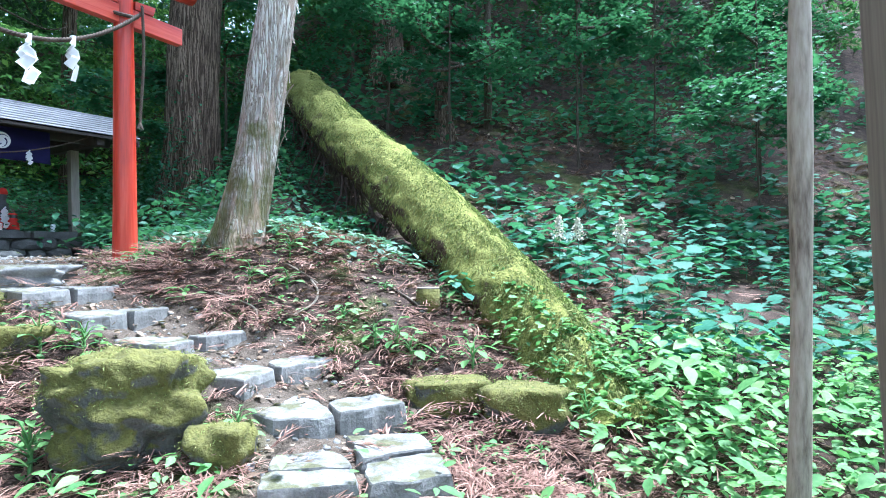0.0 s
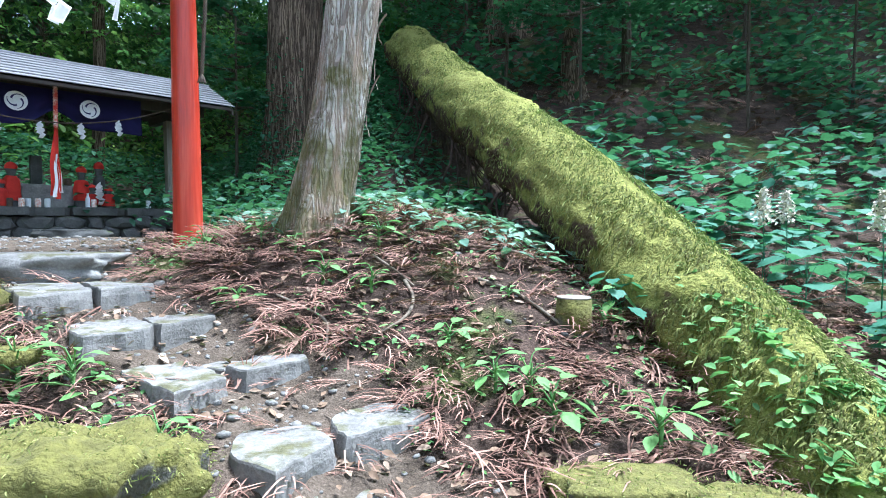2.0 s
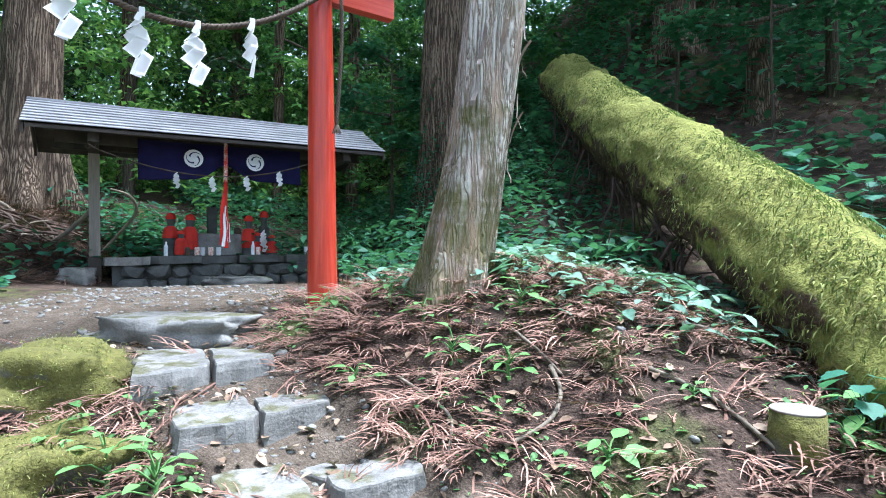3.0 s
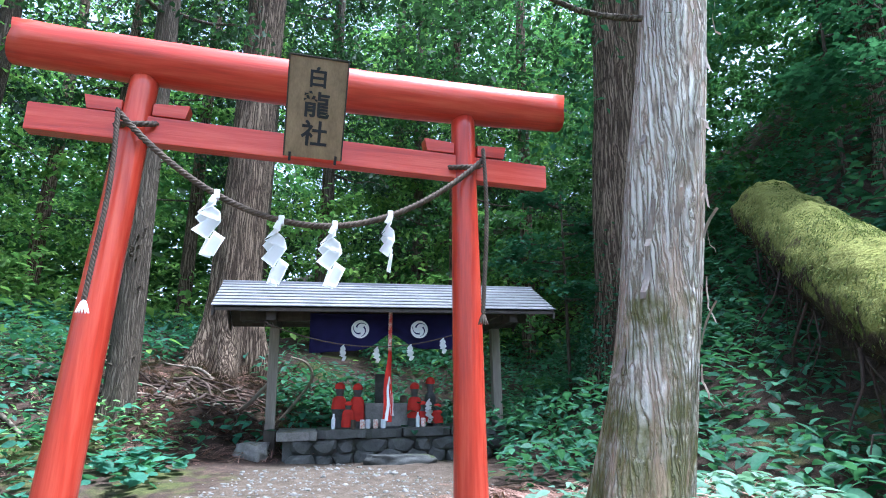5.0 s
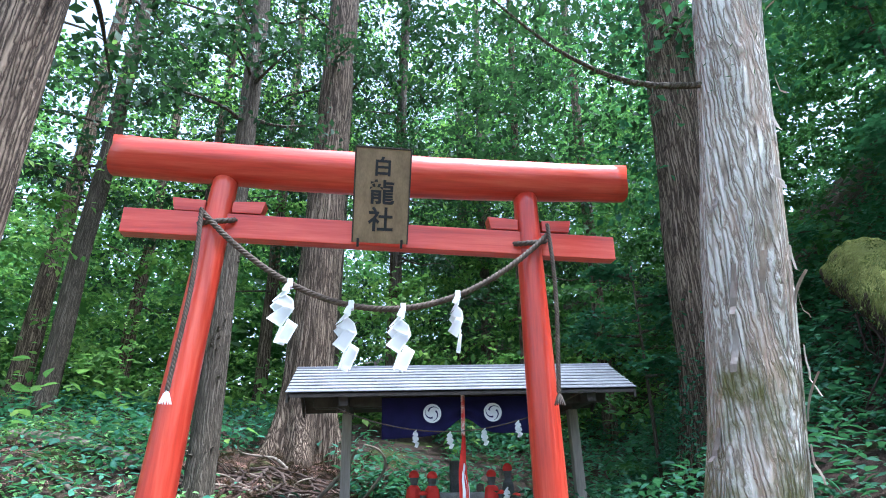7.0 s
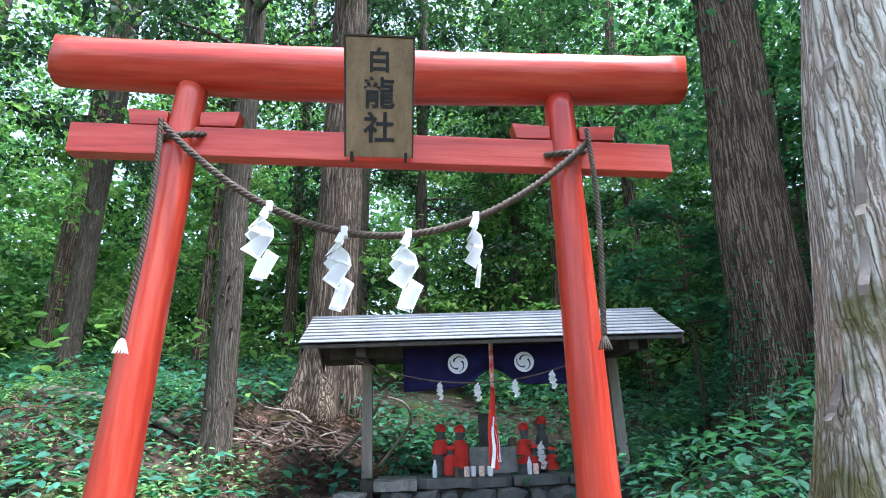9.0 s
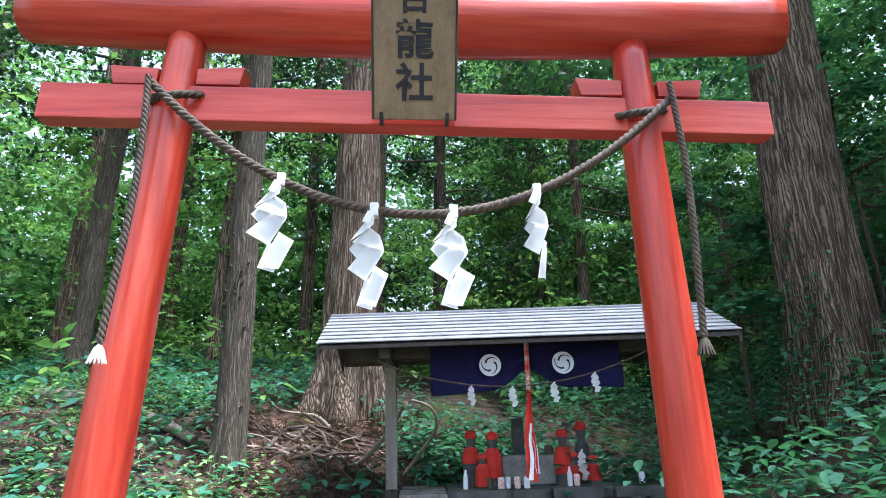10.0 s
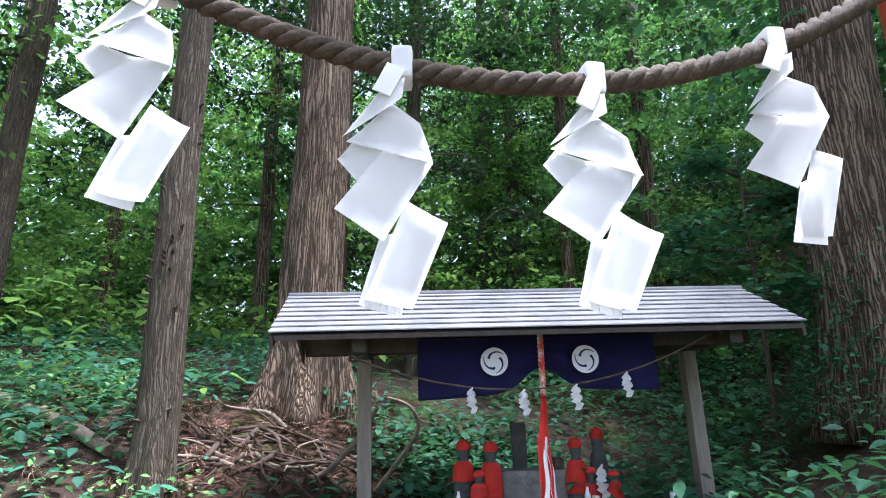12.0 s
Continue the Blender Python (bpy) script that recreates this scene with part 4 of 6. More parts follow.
def peeling(g, pts, rad):
    # curled flakes of bark standing off the trunk
    rs = random.Random(3)
    for k in range(34):
        zz = rs.uniform(0.8, 5.2)
        c = Vector([np.interp(zz, pts[:, 2], pts[:, i]) for i in range(3)])
        r = float(np.interp(zz, pts[:, 2], rad))
        a = rs.uniform(-2.6, 1.2) if k % 2 else rs.uniform(-0.6, 0.5)
        ln, w = rs.uniform(0.08, 0.26), rs.uniform(0.008, 0.022)
        bm = bmesh.new()
        rows = []
        for i in range(7):
            f = i / 6
            off = 0.004 + 0.05 * (1 - f) ** 2 * rs.uniform(0.6, 1.3) if k % 3 else 0.004 + 0.06 * f * f
            ww = w * (1 - 0.6 * abs(f - 0.5))
            rows.append([bm.verts.new(c + Vector((math.cos(a + s_ * ww / r), math.sin(a + s_ * ww / r), 0)) * (r + 0.012 + off) + Vector((0.137 * f * ln, 0.055 * f * ln, (f - 0.5) * ln))) for s_ in (-1, 0, 1)])
        for i in range(6):
            for j in range(2):
                bm.faces.new((rows[i][j], rows[i][j + 1], rows[i + 1][j + 1], rows[i + 1][j]))
        bmesh.ops.solidify(bm, geom=bm.faces[:], thickness=0.004)
        part("bark_flake", bm, PEEL, g)
    # one low limb with drooping sprays
    zz = 3.1
    c = np.array([np.interp(zz, pts[:, 2], pts[:, i]) for i in range(3)])
    q = spline([c, c + (-0.30, -0.45, -0.03), c + (-0.50, -0.85, 0.12), c + (-0.62, -1.25, 0.36)], 12)
    link("limb", raw_mesh("limb", *tube(q, np.linspace(0.022, 0.006, 12), 6), True), THIN_BARK, g)
    m = 900
    f = rng.beta(2.5, 1.1, m)
    pos = np.array([np.interp(f, np.linspace(0, 1, 12), q[:, i]) for i in range(3)]).T + rng.normal(0, 0.16, (m, 3)) * np.array([1.3, 1.0, 0.9])
    tagged(link("spray", raw_mesh("spray", *leaf_cloud(pos, rng.uniform(0.03, 0.07, m), FERN, 0.6, None, 0.5)), LEAF_CEDAR, g, "drooping dark conifer sprays"), kind="stuff")


# the pale leaning tree by the gate, its bark peeling
tree("leaning_tree", -2.08, 5.69, 0.215, 9.0, PALE_BARK, "pale leaning trunk with peeling bark and a mossy foot", (0.137, 0.055), 2.2, 36, 0.62, 0.55, 0.10, crown=peeling)
tree("cedar_tree", -5.5, 12.3, 0.56, 19.0, CEDAR, "tall cedar with furrowed red brown bark", (0.045, 0.0), 5.1, 48, 0.6, 0.5, 0.06)
tree("cedar_tree", -10.65, 7.42, 0.44, 18.0, CEDAR, "massive dark cedar with flared roots behind the shelter", (0.008, 0.012), 8.4, 48, 0.6, 0.9, 0.06,
     crown=limbs_and_sprays(8.0, 15.0, 12, 2.5, LEAF_CEDAR, 4, 0.14, 260, -0.25, tilt=0.7))
tree("stubbed_tree", -9.1, 5.3, 0.195, 15.0, THIN_BARK, "slender grey brown conifer studded with branch stubs", (-0.01, -0.012), 3.7, 24, 0.6, 0.5, 0.08,
     crown=limbs_and_sprays(6.0, 13.0, 18, 2.2, LEAF_CEDAR, 5, 0.13, 220, -0.2, tilt=0.7, bare=0.4))
FOREST = [(-6.3, 2.33, 0.30, 0.03), (-14.2, 3.6, 0.21, 0.01), (-18.8, 3.2, 0.29, 0.0), (-18.3, 17.5, 0.30, 0.0), (-20.5, 21.0, 0.32, 0.0), (-14.0, 9.5, 0.16, 0.0), (-15.0, 12.0, 0.22, 0.01), (-12.6, 1.2, 0.34, 0.03), (-15.5, 6.2, 0.15, 0.0), (-13.4, 11.0, 0.13, 0.02), (-17.5, 9.0, 0.20, -0.01), (-20.0, 12.5, 0.22, 0.0), (-12.0, 14.5, 0.16, 0.02), (-15.8, 16.5, 0.2, 0.0), (-22.5, 6.0, 0.24, 0.0), (-19.5, 0.5, 0.2, 0.02), (-11.5, 17.5, 0.22, 0.0), (-24.0, 14.0, 0.26, 0.0)]
for k, (x, y, r, ln) in enumerate(FOREST):
    tree("forest_tree", x, y, r, 17.0 + 3 * math.sin(k * 2.1), THIN_BARK if k % 2 else CEDAR, "straight dark conifer trunk in the wood beyond the shelter", (ln, 0.004), k * 1.7, 16, 0.6, 0.4, 0.06, group="trees of the wood",
         crown=limbs_and_sprays(5.0 if k < 9 else 3.5, 16.0, 22 if k < 9 else 14, 2.8, LEAF_CEDAR, 40 + k, 0.17, 200, -0.2, tilt=0.7, bare=0.35))


# ---- the fallen mossy log ----


def fallen_log():
    g = thing("fallen_log", 0.55, 4.3, gz(0.55, 4.3), "great fallen trunk thick with yellow green moss", "log")
    base = g.matrix_world.inverted()
    n = 130
    mid = [(1.15, 3.65, 0.14), (0.74, 4.85, 0.84), (-0.36, 7.1, 2.15), (-1.85, 10.2, 3.72), (-3.25, 13.3, 5.35)]
    pts = np.array([base @ Vector(p) for p in spline(mid, n)])
    f = np.linspace(0, 1, n)
    me = tube_mesh("trunk", pts, 0.31 + 0.19 * f, 64, 0.0, 1.0)
    for v in me.vertices:
        p = v.co
        i = min(n - 1, v.index // 64)
        c = Vector(pts[i])
        d = (p - c)
        k = 1 + 0.16 * noise.fractal(p * 1.4, 1.0, 2.0, 3) + 0.11 * noise.fractal(p * 6, 1.0, 2.0, 3) + 0.018 * math.sin((v.index % 64) / 64 * 2 * math.pi * 9 + 3 * noise.noise(p * 0.8))
        v.co = c + d * k
    link("trunk", me, MOSS, g)
    # hanging tufts of moss over the whole back of the log
    m = 70000
    i = (rng.beta(1.0, 1.3, m) * (n - 2)).astype(int) + 1
    a = rng.normal(0.05, 0.85, m)
    tang = np.gradient(pts, axis=0)
    tang /= np.linalg.norm(tang, axis=1)[:, None]
    side = np.cross(tang, np.array([0, 0, 1.0]))
    side /= np.linalg.norm(side, axis=1)[:, None]
    upv = np.cross(side, tang)
    clump = np.array([noise.noise(Vector((float(q), float(w) * 2, 1.0))) for q, w in zip(i * 0.13, a)])
    ok = clump > rng.uniform(-0.5, 0.5, m)
    i, a = i[ok], a[ok]
    r = (0.31 + 0.19 * f[i]) * (1.03 + 0.05 * rng.random(len(i)))
    pos = pts[i] + (side[i] * np.sin(a)[:, None] + upv[i] * np.cos(a)[:, None]) * r[:, None] + tang[i] * rng.uniform(-0.06, 0.06, len(i))[:, None]
    out = side[i] * np.sign(a)[:, None]
    yaw = np.arctan2(-out[:, 0], out[:, 1]) + rng.normal(0, 0.9, len(i))
    tuft = link("moss_tuft", raw_mesh("moss_tuft", *leaf_cloud(pos, rng.uniform(0.012, 0.045, len(i)), TUFT, 0.5, yaw, 0.8)), MOSS_TUFT, g)
    tagged(tuft, "hanging yellow green moss", kind="stuff")
    # long strands that hang down its flanks
    m = 5500
    i = (rng.beta(1.0, 1.3, m) * (n - 2)).astype(int) + 1
    a = np.where(rng.random(m) < 0.6, -1, 1) * rng.uniform(0.2, 1.75, m)
    r = (0.31 + 0.19 * f[i]) * (1.02 + 0.06 * rng.random(m))
    pos = pts[i] + (side[i] * np.sin(a)[:, None] + upv[i] * np.cos(a)[:, None]) * r[:, None]
    out = side[i] * np.sign(a)[:, None]
    yaw = np.arctan2(-out[:, 0], out[:, 1]) + rng.normal(0, 0.35, m)
    tagged(link("moss_strand", raw_mesh("moss_strand", *leaf_cloud(pos, rng.uniform(0.03, 0.09, m), FERN, 0.25, yaw, 0.75 + 0.3 * np.abs(a))), MOSS_TUFT, g), "long hanging strands of moss", kind="stuff")
    # bare rootlets and bark strips below it
    chunks = []
    for k in range(130):
        j = int(rng.uniform(25, n - 8))
        c = pts[j] - side[j] * rng.uniform(0.1, 0.45) - upv[j] * 0.25
        ln = rng.uniform(0.3, 1.1)
        d = np.array([rng.normal(0, 0.35), rng.normal(0, 0.35), -1.0])
        q = spline([c, c + d * ln * 0.4 + rng.normal(0, 0.08, 3), c + d * ln * 0.75 + rng.normal(0, 0.14, 3), c + d * ln + rng.normal(0, 0.2, 3)], 7)
        chunks.append(tube(q, np.linspace(0.012, 0.003, 7) * rng.uniform(0.6, 1.6), 4))
    tagged(link("rootlet", raw_mesh("rootlet", *joined(chunks), True), ROOT_BARK, g, "bare brown rootlets hanging under the log"), kind="stuff")
    return g


fallen_log()


# ---- undergrowth, litter and the wood ----
def rand_xy(n, x0, x1, y0, y1):
    return rng.uniform(x0, x1, n), rng.uniform(y0, y1, n)


def off_path(x, y):
    return np.array([trodden(a, b) < 0.35 for a, b in zip(x, y)])


def clumped(x, y, freq, lo=-0.45, hi=0.3, seed=5.0):
    w = np.array([noise.noise(Vector((a * freq, b * freq, seed))) for a, b in zip(x, y)])
    return w > rng.uniform(lo, hi, len(x))


def carpet(name, n, x0, x1, y0, y1, h0, h1, size, material, label, shape=SMALL, keep=None, tilt=0.3, clump=0.0, droop=0.15, category="undergrowth", lo=-0.45, hi=0.3, seed=5.0):
    x, y = rand_xy(n, x0, x1, y0, y1)
    rim = np.minimum(np.minimum(x - x0, x1 - x), np.minimum(y - y0, y1 - y))
    ok = rim > 0.7 * rng.random(n) ** 2
    x, y = x[ok], y[ok]
    if clump:
        ok = clumped(x, y, clump, lo, hi, seed)
        x, y = x[ok], y[ok]
    if keep is not None:
        ok = keep(x, y)
        x, y = x[ok], y[ok]
    z = ground_z(x, y) + rng.uniform(h0, h1, len(x))
    ob = link(name, raw_mesh(name, *leaf_cloud(np.stack([x, y, z], -1), size * rng.uniform(0.55, 1.35, len(x)), shape, tilt, None, droop)), material)
    return tagged(ob, label, category, kind="stuff")


def log_side(x, y):
    """Right of the fallen log."""
    return x > 0.95 - (y - 4.3) * 0.43


# litter of dead cedar sprays on the bank and beside the steps
for k in range(3):
    carpet("needle_litter", 3800, -4.2, 2.2, 2.0, 7.2, 0.008, 0.045, 0.26, LITTER, "reddish brown fallen cedar sprays", spray_shape(k), lambda x, y: off_path(x, y) | (rng.random(len(x)) < 0.10), 0.16, 1.1, 0.0, "litter", -0.65, 0.15, 20.0 + k)
carpet("needle_litter", 4200, -9.0, 7.0, -6.0, 3.2, 0.008, 0.045, 0.28, LITTER, "reddish brown fallen cedar sprays", spray_shape(7), None, 0.16, 0.5, 0.0, "litter", -0.6, 0.3, 28.0)
carpet("needle_litter", 3200, -12.5, -7.5, 2.0, 9.0, 0.01, 0.06, 0.32, LITTER, "reddish brown fallen cedar sprays", spray_shape(4), None, 0.2, 0.6, 0.0, "litter")
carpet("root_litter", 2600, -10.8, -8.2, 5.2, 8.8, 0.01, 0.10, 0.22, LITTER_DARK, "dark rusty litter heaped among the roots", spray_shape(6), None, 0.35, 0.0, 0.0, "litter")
carpet("needle_litter", 1600, -1, 11, 6.5, 14, 0.01, 0.06, 0.35, LITTER, "reddish brown fallen cedar sprays", spray_shape(5), log_side, 0.2, 0.0, 0.0, "litter")
carpet("dead_leaves", 4000, -4.5, 3, 2.0, 7, 0.008, 0.03, 0.06, DEAD_LEAF, "scattered dead leaves", OVATE, None, 0.3, 0.0, 0.0, "litter")
carpet("dead_leaves", 3000, -2, 12, 7, 16, 0.01, 0.06, 0.11, DEAD_LEAF, "scattered dead leaves", OVATE, log_side, 0.4, 0.6, 0.0, "litter", seed=31.0)


def pebbles():
    bm = bmesh.new()
    bmesh.ops.create_icosphere(bm, subdivisions=1, radius=1.0)
    bm.verts.ensure_lookup_table()
    tv = np.array([v.co[:] for v in bm.verts]) * np.array([1, 0.8, 0.5])
    tf = np.array([[v.index for v in f.verts] for f in bm.faces])
    bm.free()
    x, y = rand_xy(5200, -7.0, 0.4, 2.4, 7.4)
    ok = np.array([trodden(a, b) > 0.3 or rng.random() < 0.06 for a, b in zip(x, y)])
    x, y = x[ok], y[ok]
    z = ground_z(x, y) + np.array([bumps(a, b) for a, b in zip(x, y)])
    tagged(link("gravel", raw_mesh("gravel", *leaf_cloud(np.stack([x, y, z], -1), rng.gamma(2.0, 0.006, len(x)) + 0.004, (tv, tf), 0.3)), GREY_STONE), "small grey stones strewn over the path", "gravel", kind="stuff")


pebbles()

# seedlings and creepers on the bank
carpet("seedlings", 8000, -4.0, 1.2, 2.2, 6.6, 0.015, 0.07, 0.045, LEAF_LIGHT, "small bright seedlings on the bank", OVATE, off_path, 0.25, 1.7, 0.1, lo=-0.25, hi=0.45)
carpet("seedlings", 2600, -4.5, -0.9, 1.6, 4.0, 0.02, 0.12, 0.07, LEAF_LIGHT, "small bright herbs left of the steps", OVATE, off_path, 0.25, 1.3, 0.1, lo=-0.2, hi=0.4, seed=9.0)
carpet("seedlings", 6000, -4.2, 0.6, 2.4, 5.6, 0.008, 0.035, 0.028, LEAF_LIGHT, "tiny green weeds along the edges of the path", OVATE, lambda x, y: np.array([0.0 < trodden(a, b) < 0.75 for a, b in zip(x, y)]), 0.3, 2.2, 0.1, lo=-0.3, hi=0.5, seed=41.0)
carpet("seedlings", 5000, -10.0, 8.0, -7.0, 3.2, 0.03, 0.22, 0.09, LEAF_LIGHT, "small herbs on the forest floor", OVATE, lambda x, y: np.hypot(x, y) > 1.6, 0.25, 0.6, 0.1, lo=-0.1, hi=0.5, seed=19.0)
carpet("floor_moss", 9000, -4.4, 0.8, 2.2, 6.2, 0.0, 0.012, 0.022, MOSS_TUFT, "yellow green moss at the edges of the path", TUFT, lambda x, y: np.array([trodden(a, b) < 0.6 for a, b in zip(x, y)]), 0.5, 1.4, -0.6, "moss", 0.05, 0.55, 44.0)
carpet("creeper", 2600, -3.0, 0.0, 5.4, 7.2, 0.03, 0.16, 0.11, LEAF_PALE, "pale blue green creeper on the top of the bank", OVATE, None, 0.22, 1.3, 0.1, lo=-0.35, hi=0.3, seed=3.0)
carpet("ivy", 7500, 0.35, 3.8, 2.0, 5.4, 0.05, 0.30, 0.075, LEAF_LIGHT, "bright leafy ground cover beside the log", OVATE, lambda x, y: x > 0.25 + 0.35 * (4.4 - y), 0.28, 0.9, 0.1, lo=-0.7, hi=0.3, seed=14.0)
carpet("ivy", 3500, 1.2, 4.5, 1.0, 4.5, 0.10, 0.45, 0.13, LEAF_LIGHT, "bright leafy ground cover beside the log", OVATE, None, 0.28, 0.8, 0.1, lo=-0.6, hi=0.3, seed=15.0)


def log_ivy():
    x = rng.uniform(0, 1, 2600) ** 1.4
    line = spline([(1.15, 3.65, 0.14), (0.60, 4.85, 0.80), (-0.48, 7.0, 1.95)], 60)
    c = np.array([np.interp(x * 0.62, np.linspace(0, 1, 60), line[:, i]) for i in range(3)]).T
    a = rng.normal(0.55, 0.55, len(x))
    r = 0.41 + 0.05 * rng.random(len(x))
    pos = c + np.stack([np.sin(a) * r * 0.9, np.sin(a) * r * 0.4, np.cos(a) * r], -1)
    ok = clumped(pos[:, 0], pos[:, 1] * 1.3, 2.2, -0.4, 0.4)
    tagged(link("log_creeper", raw_mesh("log_creeper", *leaf_cloud(pos[ok], rng.uniform(0.04, 0.10, ok.sum()), OVATE, 0.35)), LEAF_LIGHT), "bright creeper growing over the foot of the log", "creeper", kind="stuff")


log_ivy()

# hillside
carpet("hill_herbs", 15000, -3.5, 13, 7.0, 19, 0.12, 0.55, 0.15, LEAF_BROAD, "low herbs scattered over the dark hillside", PALM, log_side, 0.25, 0.55, 0.1, lo=-0.35, hi=0.4)
carpet("hill_herbs", 7500, -4.5, -0.2, 6.9, 13, 0.05, 0.4, 0.13, LEAF_SHRUB, "dark herbs in the hollow beside the log", OVATE, lambda x, y: ~log_side(x + 0.5, y), 0.3, 0.7, 0.1, lo=-0.6, hi=0.35)
carpet("hill_shrubs", 26000, -15, -2.6, 8.2, 20, 0.1, 0.75, 0.15, LEAF_SHRUB, "dense dark leafy shrubs behind the shelter", OVATE, lambda x, y: (y - 9.0) > -0.62 * (x + 6.0) - 1.25, 0.25, 0.6, 0.1, lo=-0.6, hi=0.3)
carpet("hill_shrubs", 16000, -9, 6, 11.5, 27, 0.1, 1.2, 0.17, LEAF_SHRUB, "dark leafy shrubs on the upper hillside", OVATE, None, 0.25, 0.6, 0.1, lo=-0.4, hi=0.4)
carpet("hill_shrubs", 3200, -9.6, -7.2, 7.4, 10.2, 0.08, 0.6, 0.14, LEAF_SHRUB, "dark leafy shrubs behind the shelter", OVATE, lambda x, y: (np.hypot(x + 10.65, y - 7.42) > 1.0) & ((x + 6.16) * -0.855 + (y - 7.6) * 0.52 > 1.65), 0.25, 0.0, 0.1)
carpet("wood_herbs", 16000, -17, -7.6, -4, 9.5, 0.08, 0.5, 0.15, LEAF_BROAD, "leafy herbs on the floor of the wood", OVATE, lambda x, y: np.hypot(x + 9.6, y - 6.6) > 1.1, 0.25, 0.5, 0.1, lo=-0.5, hi=0.35, seed=2.0)
carpet("wood_herbs", 16000, -13.5, -7.8, -1.5, 6.0, 0.03, 0.30, 0.085, LEAF_LIGHT, "bright low herbs on the floor of the wood", OVATE, lambda x, y: np.hypot(x + 9.6, y - 6.6) > 1.2, 0.25, 0.7, 0.1, lo=-0.6, hi=0.4, seed=12.0)
carpet("wood_herbs", 9000, -30, -10, -8, 24, 0.2, 1.3, 0.26, LEAF_TREE_LIT, "bright saplings on the floor of the wood", OVATE, None, 0.3, 0.3, 0.1, lo=-0.4, hi=0.4, seed=6.0)
carpet("yard_herbs", 1500, -8.2, -4.6, 2.0, 6.2, 0.03, 0.25, 0.12, LEAF_BROAD, "leafy herbs at the edge of the yard", PALM, lambda x, y: y < 3.3 - 0.75 * (x + 4.2), 0.25, 0.9, 0.1, lo=-0.3, hi=0.4)


def wood(name, n, x0, x1, y0, y1, h0, h1, leaf, material, label, per=70, spread=0.9, flat=0.25, keep=None, power=1.0, drifts=True):
    """Foliage of the surrounding wood: flat sprays of leaves at all heights."""
    x, y = rand_xy(n, x0, x1, y0, y1)
    if keep is not None:
        ok = keep(x, y)
        x, y = x[ok], y[ok]
    h = h0 + (h1 - h0) * rng.random(len(x)) ** power
    drift = np.array([noise.noise(Vector((a * 0.28, b * 0.28, c * 0.45))) for a, b, c in zip(x, y, h)])
    ok = ((drift > rng.uniform(-0.5, 0.2, len(x))) | (not drifts)) & ~((x < -11) & (np.abs(y - 2.6 + 0.06 * (x + 11)) < 1.5) & (h > 9.0))
    x, y, h = x[ok], y[ok], h[ok]
    n = len(x)
    z = ground_z(x, y) + h
    c = np.repeat(np.stack([x, y, z], -1), per, 0)
    size = np.repeat(spread * rng.uniform(0.5, 1.4, n), per)
    d = rng.normal(0, 0.5, (n * per, 3)) * np.stack([size, size, size * flat], -1)
    slope = np.repeat(rng.normal(0, 0.25, (n, 2)), per, 0)
    d[:, 2] += (d[:, :2] * slope).sum(1)
    pos = c + d
    return tagged(link(name, raw_mesh(name, *leaf_cloud(pos, leaf * rng.uniform(0.6, 1.3, len(pos)), SMALL, 0.45)), material), label, "foliage", kind="stuff")


west = lambda x, y: np.hypot(x + 2.5, y - 4) > 11
wood("wood_foliage", 2400, -30, -11, -12, 26, 0.6, 17, 0.19, LEAF_TREE_LIT, "layered bright green foliage of the wood beyond", 95, 0.95, 0.12, keep=west, power=1.35)
wood("wood_foliage", 950, -24, -9, -8, 22, 6.0, 18, 0.13, LEAF_CEDAR, "dark conifer foliage high among the trunks", 130, 1.2, 0.3, keep=lambda x, y: np.hypot(x + 2.5, y - 4) > 8.5)
wood("hill_foliage", 2400, -24, 16, 13.5, 34, 0.4, 13, 0.20, LEAF_FAR_SHADED, "layered foliage on the upper hillside", 85, 1.0, 0.14, drifts=False, keep=lambda x, y: (y > 15.5) | (x < -6))
# sprays added overhead, mostly above view, to shade the shelter and the slope
wood("shade_canopy", 70, -13, 1, 8.5, 14.5, 7.0, 11.5, 0.20, LEAF_CEDAR, "canopy of branches added to shade the shrine and the slope", 110, 1.2, 0.3)
# likewise added, largely above view, so that the hillside lies in shade
wood("hill_shade_canopy", 380, -7, 14, 12.0, 22, 5.0, 10, 0.22, LEAF_SHRUB, "leafy canopy added to shade the hillside", 90, 1.3)
# these two lie out of view: added to close the clearing and dim it
wood("wood_foliage", 500, -20, 18, -16, -6, 1.0, 13, 0.24, LEAF_TREE_LIT, "unseen foliage added round the clearing to dim its light", 70, 1.5)
wood("wood_foliage", 260, 7, 18, -8, 10, 2.0, 13, 0.24, LEAF_TREE_LIT, "unseen foliage added round the clearing to dim its light", 70, 1.5)


# the depth of the wood is kept dark by the shaded leaf colour
wood("far_wood", 3600, -48, 20, -20, 52, -1.0, 24, 0.55, LEAF_FAR_SHADED, "dense foliage deep in the wood, shade put into its colour", 50, 2.2, 0.5, drifts=False, power=1.5, keep=lambda x, y: (np.hypot(x + 2.5, y - 4) > 27) & ((x < -14) | (y > 24)))


wood("far_wood", 1500, -46, -24, -24, 16, -1.0, 12, 0.5, LEAF_FAR_SHADED, "dense foliage deep in the wood, shade put into its colour", 50, 2.0, 0.5, drifts=False, power=1.4)


# ---- plants one can count ----
PALM_ME = [raw_mesh("leaf", PALM[0] * k, PALM[1], True) for k in (0.20, 0.25, 0.29)]
OVATE_ME = [raw_mesh("leaf", OVATE[0] * k, OVATE[1], True) for k in (0.055, 0.072, 0.09)]


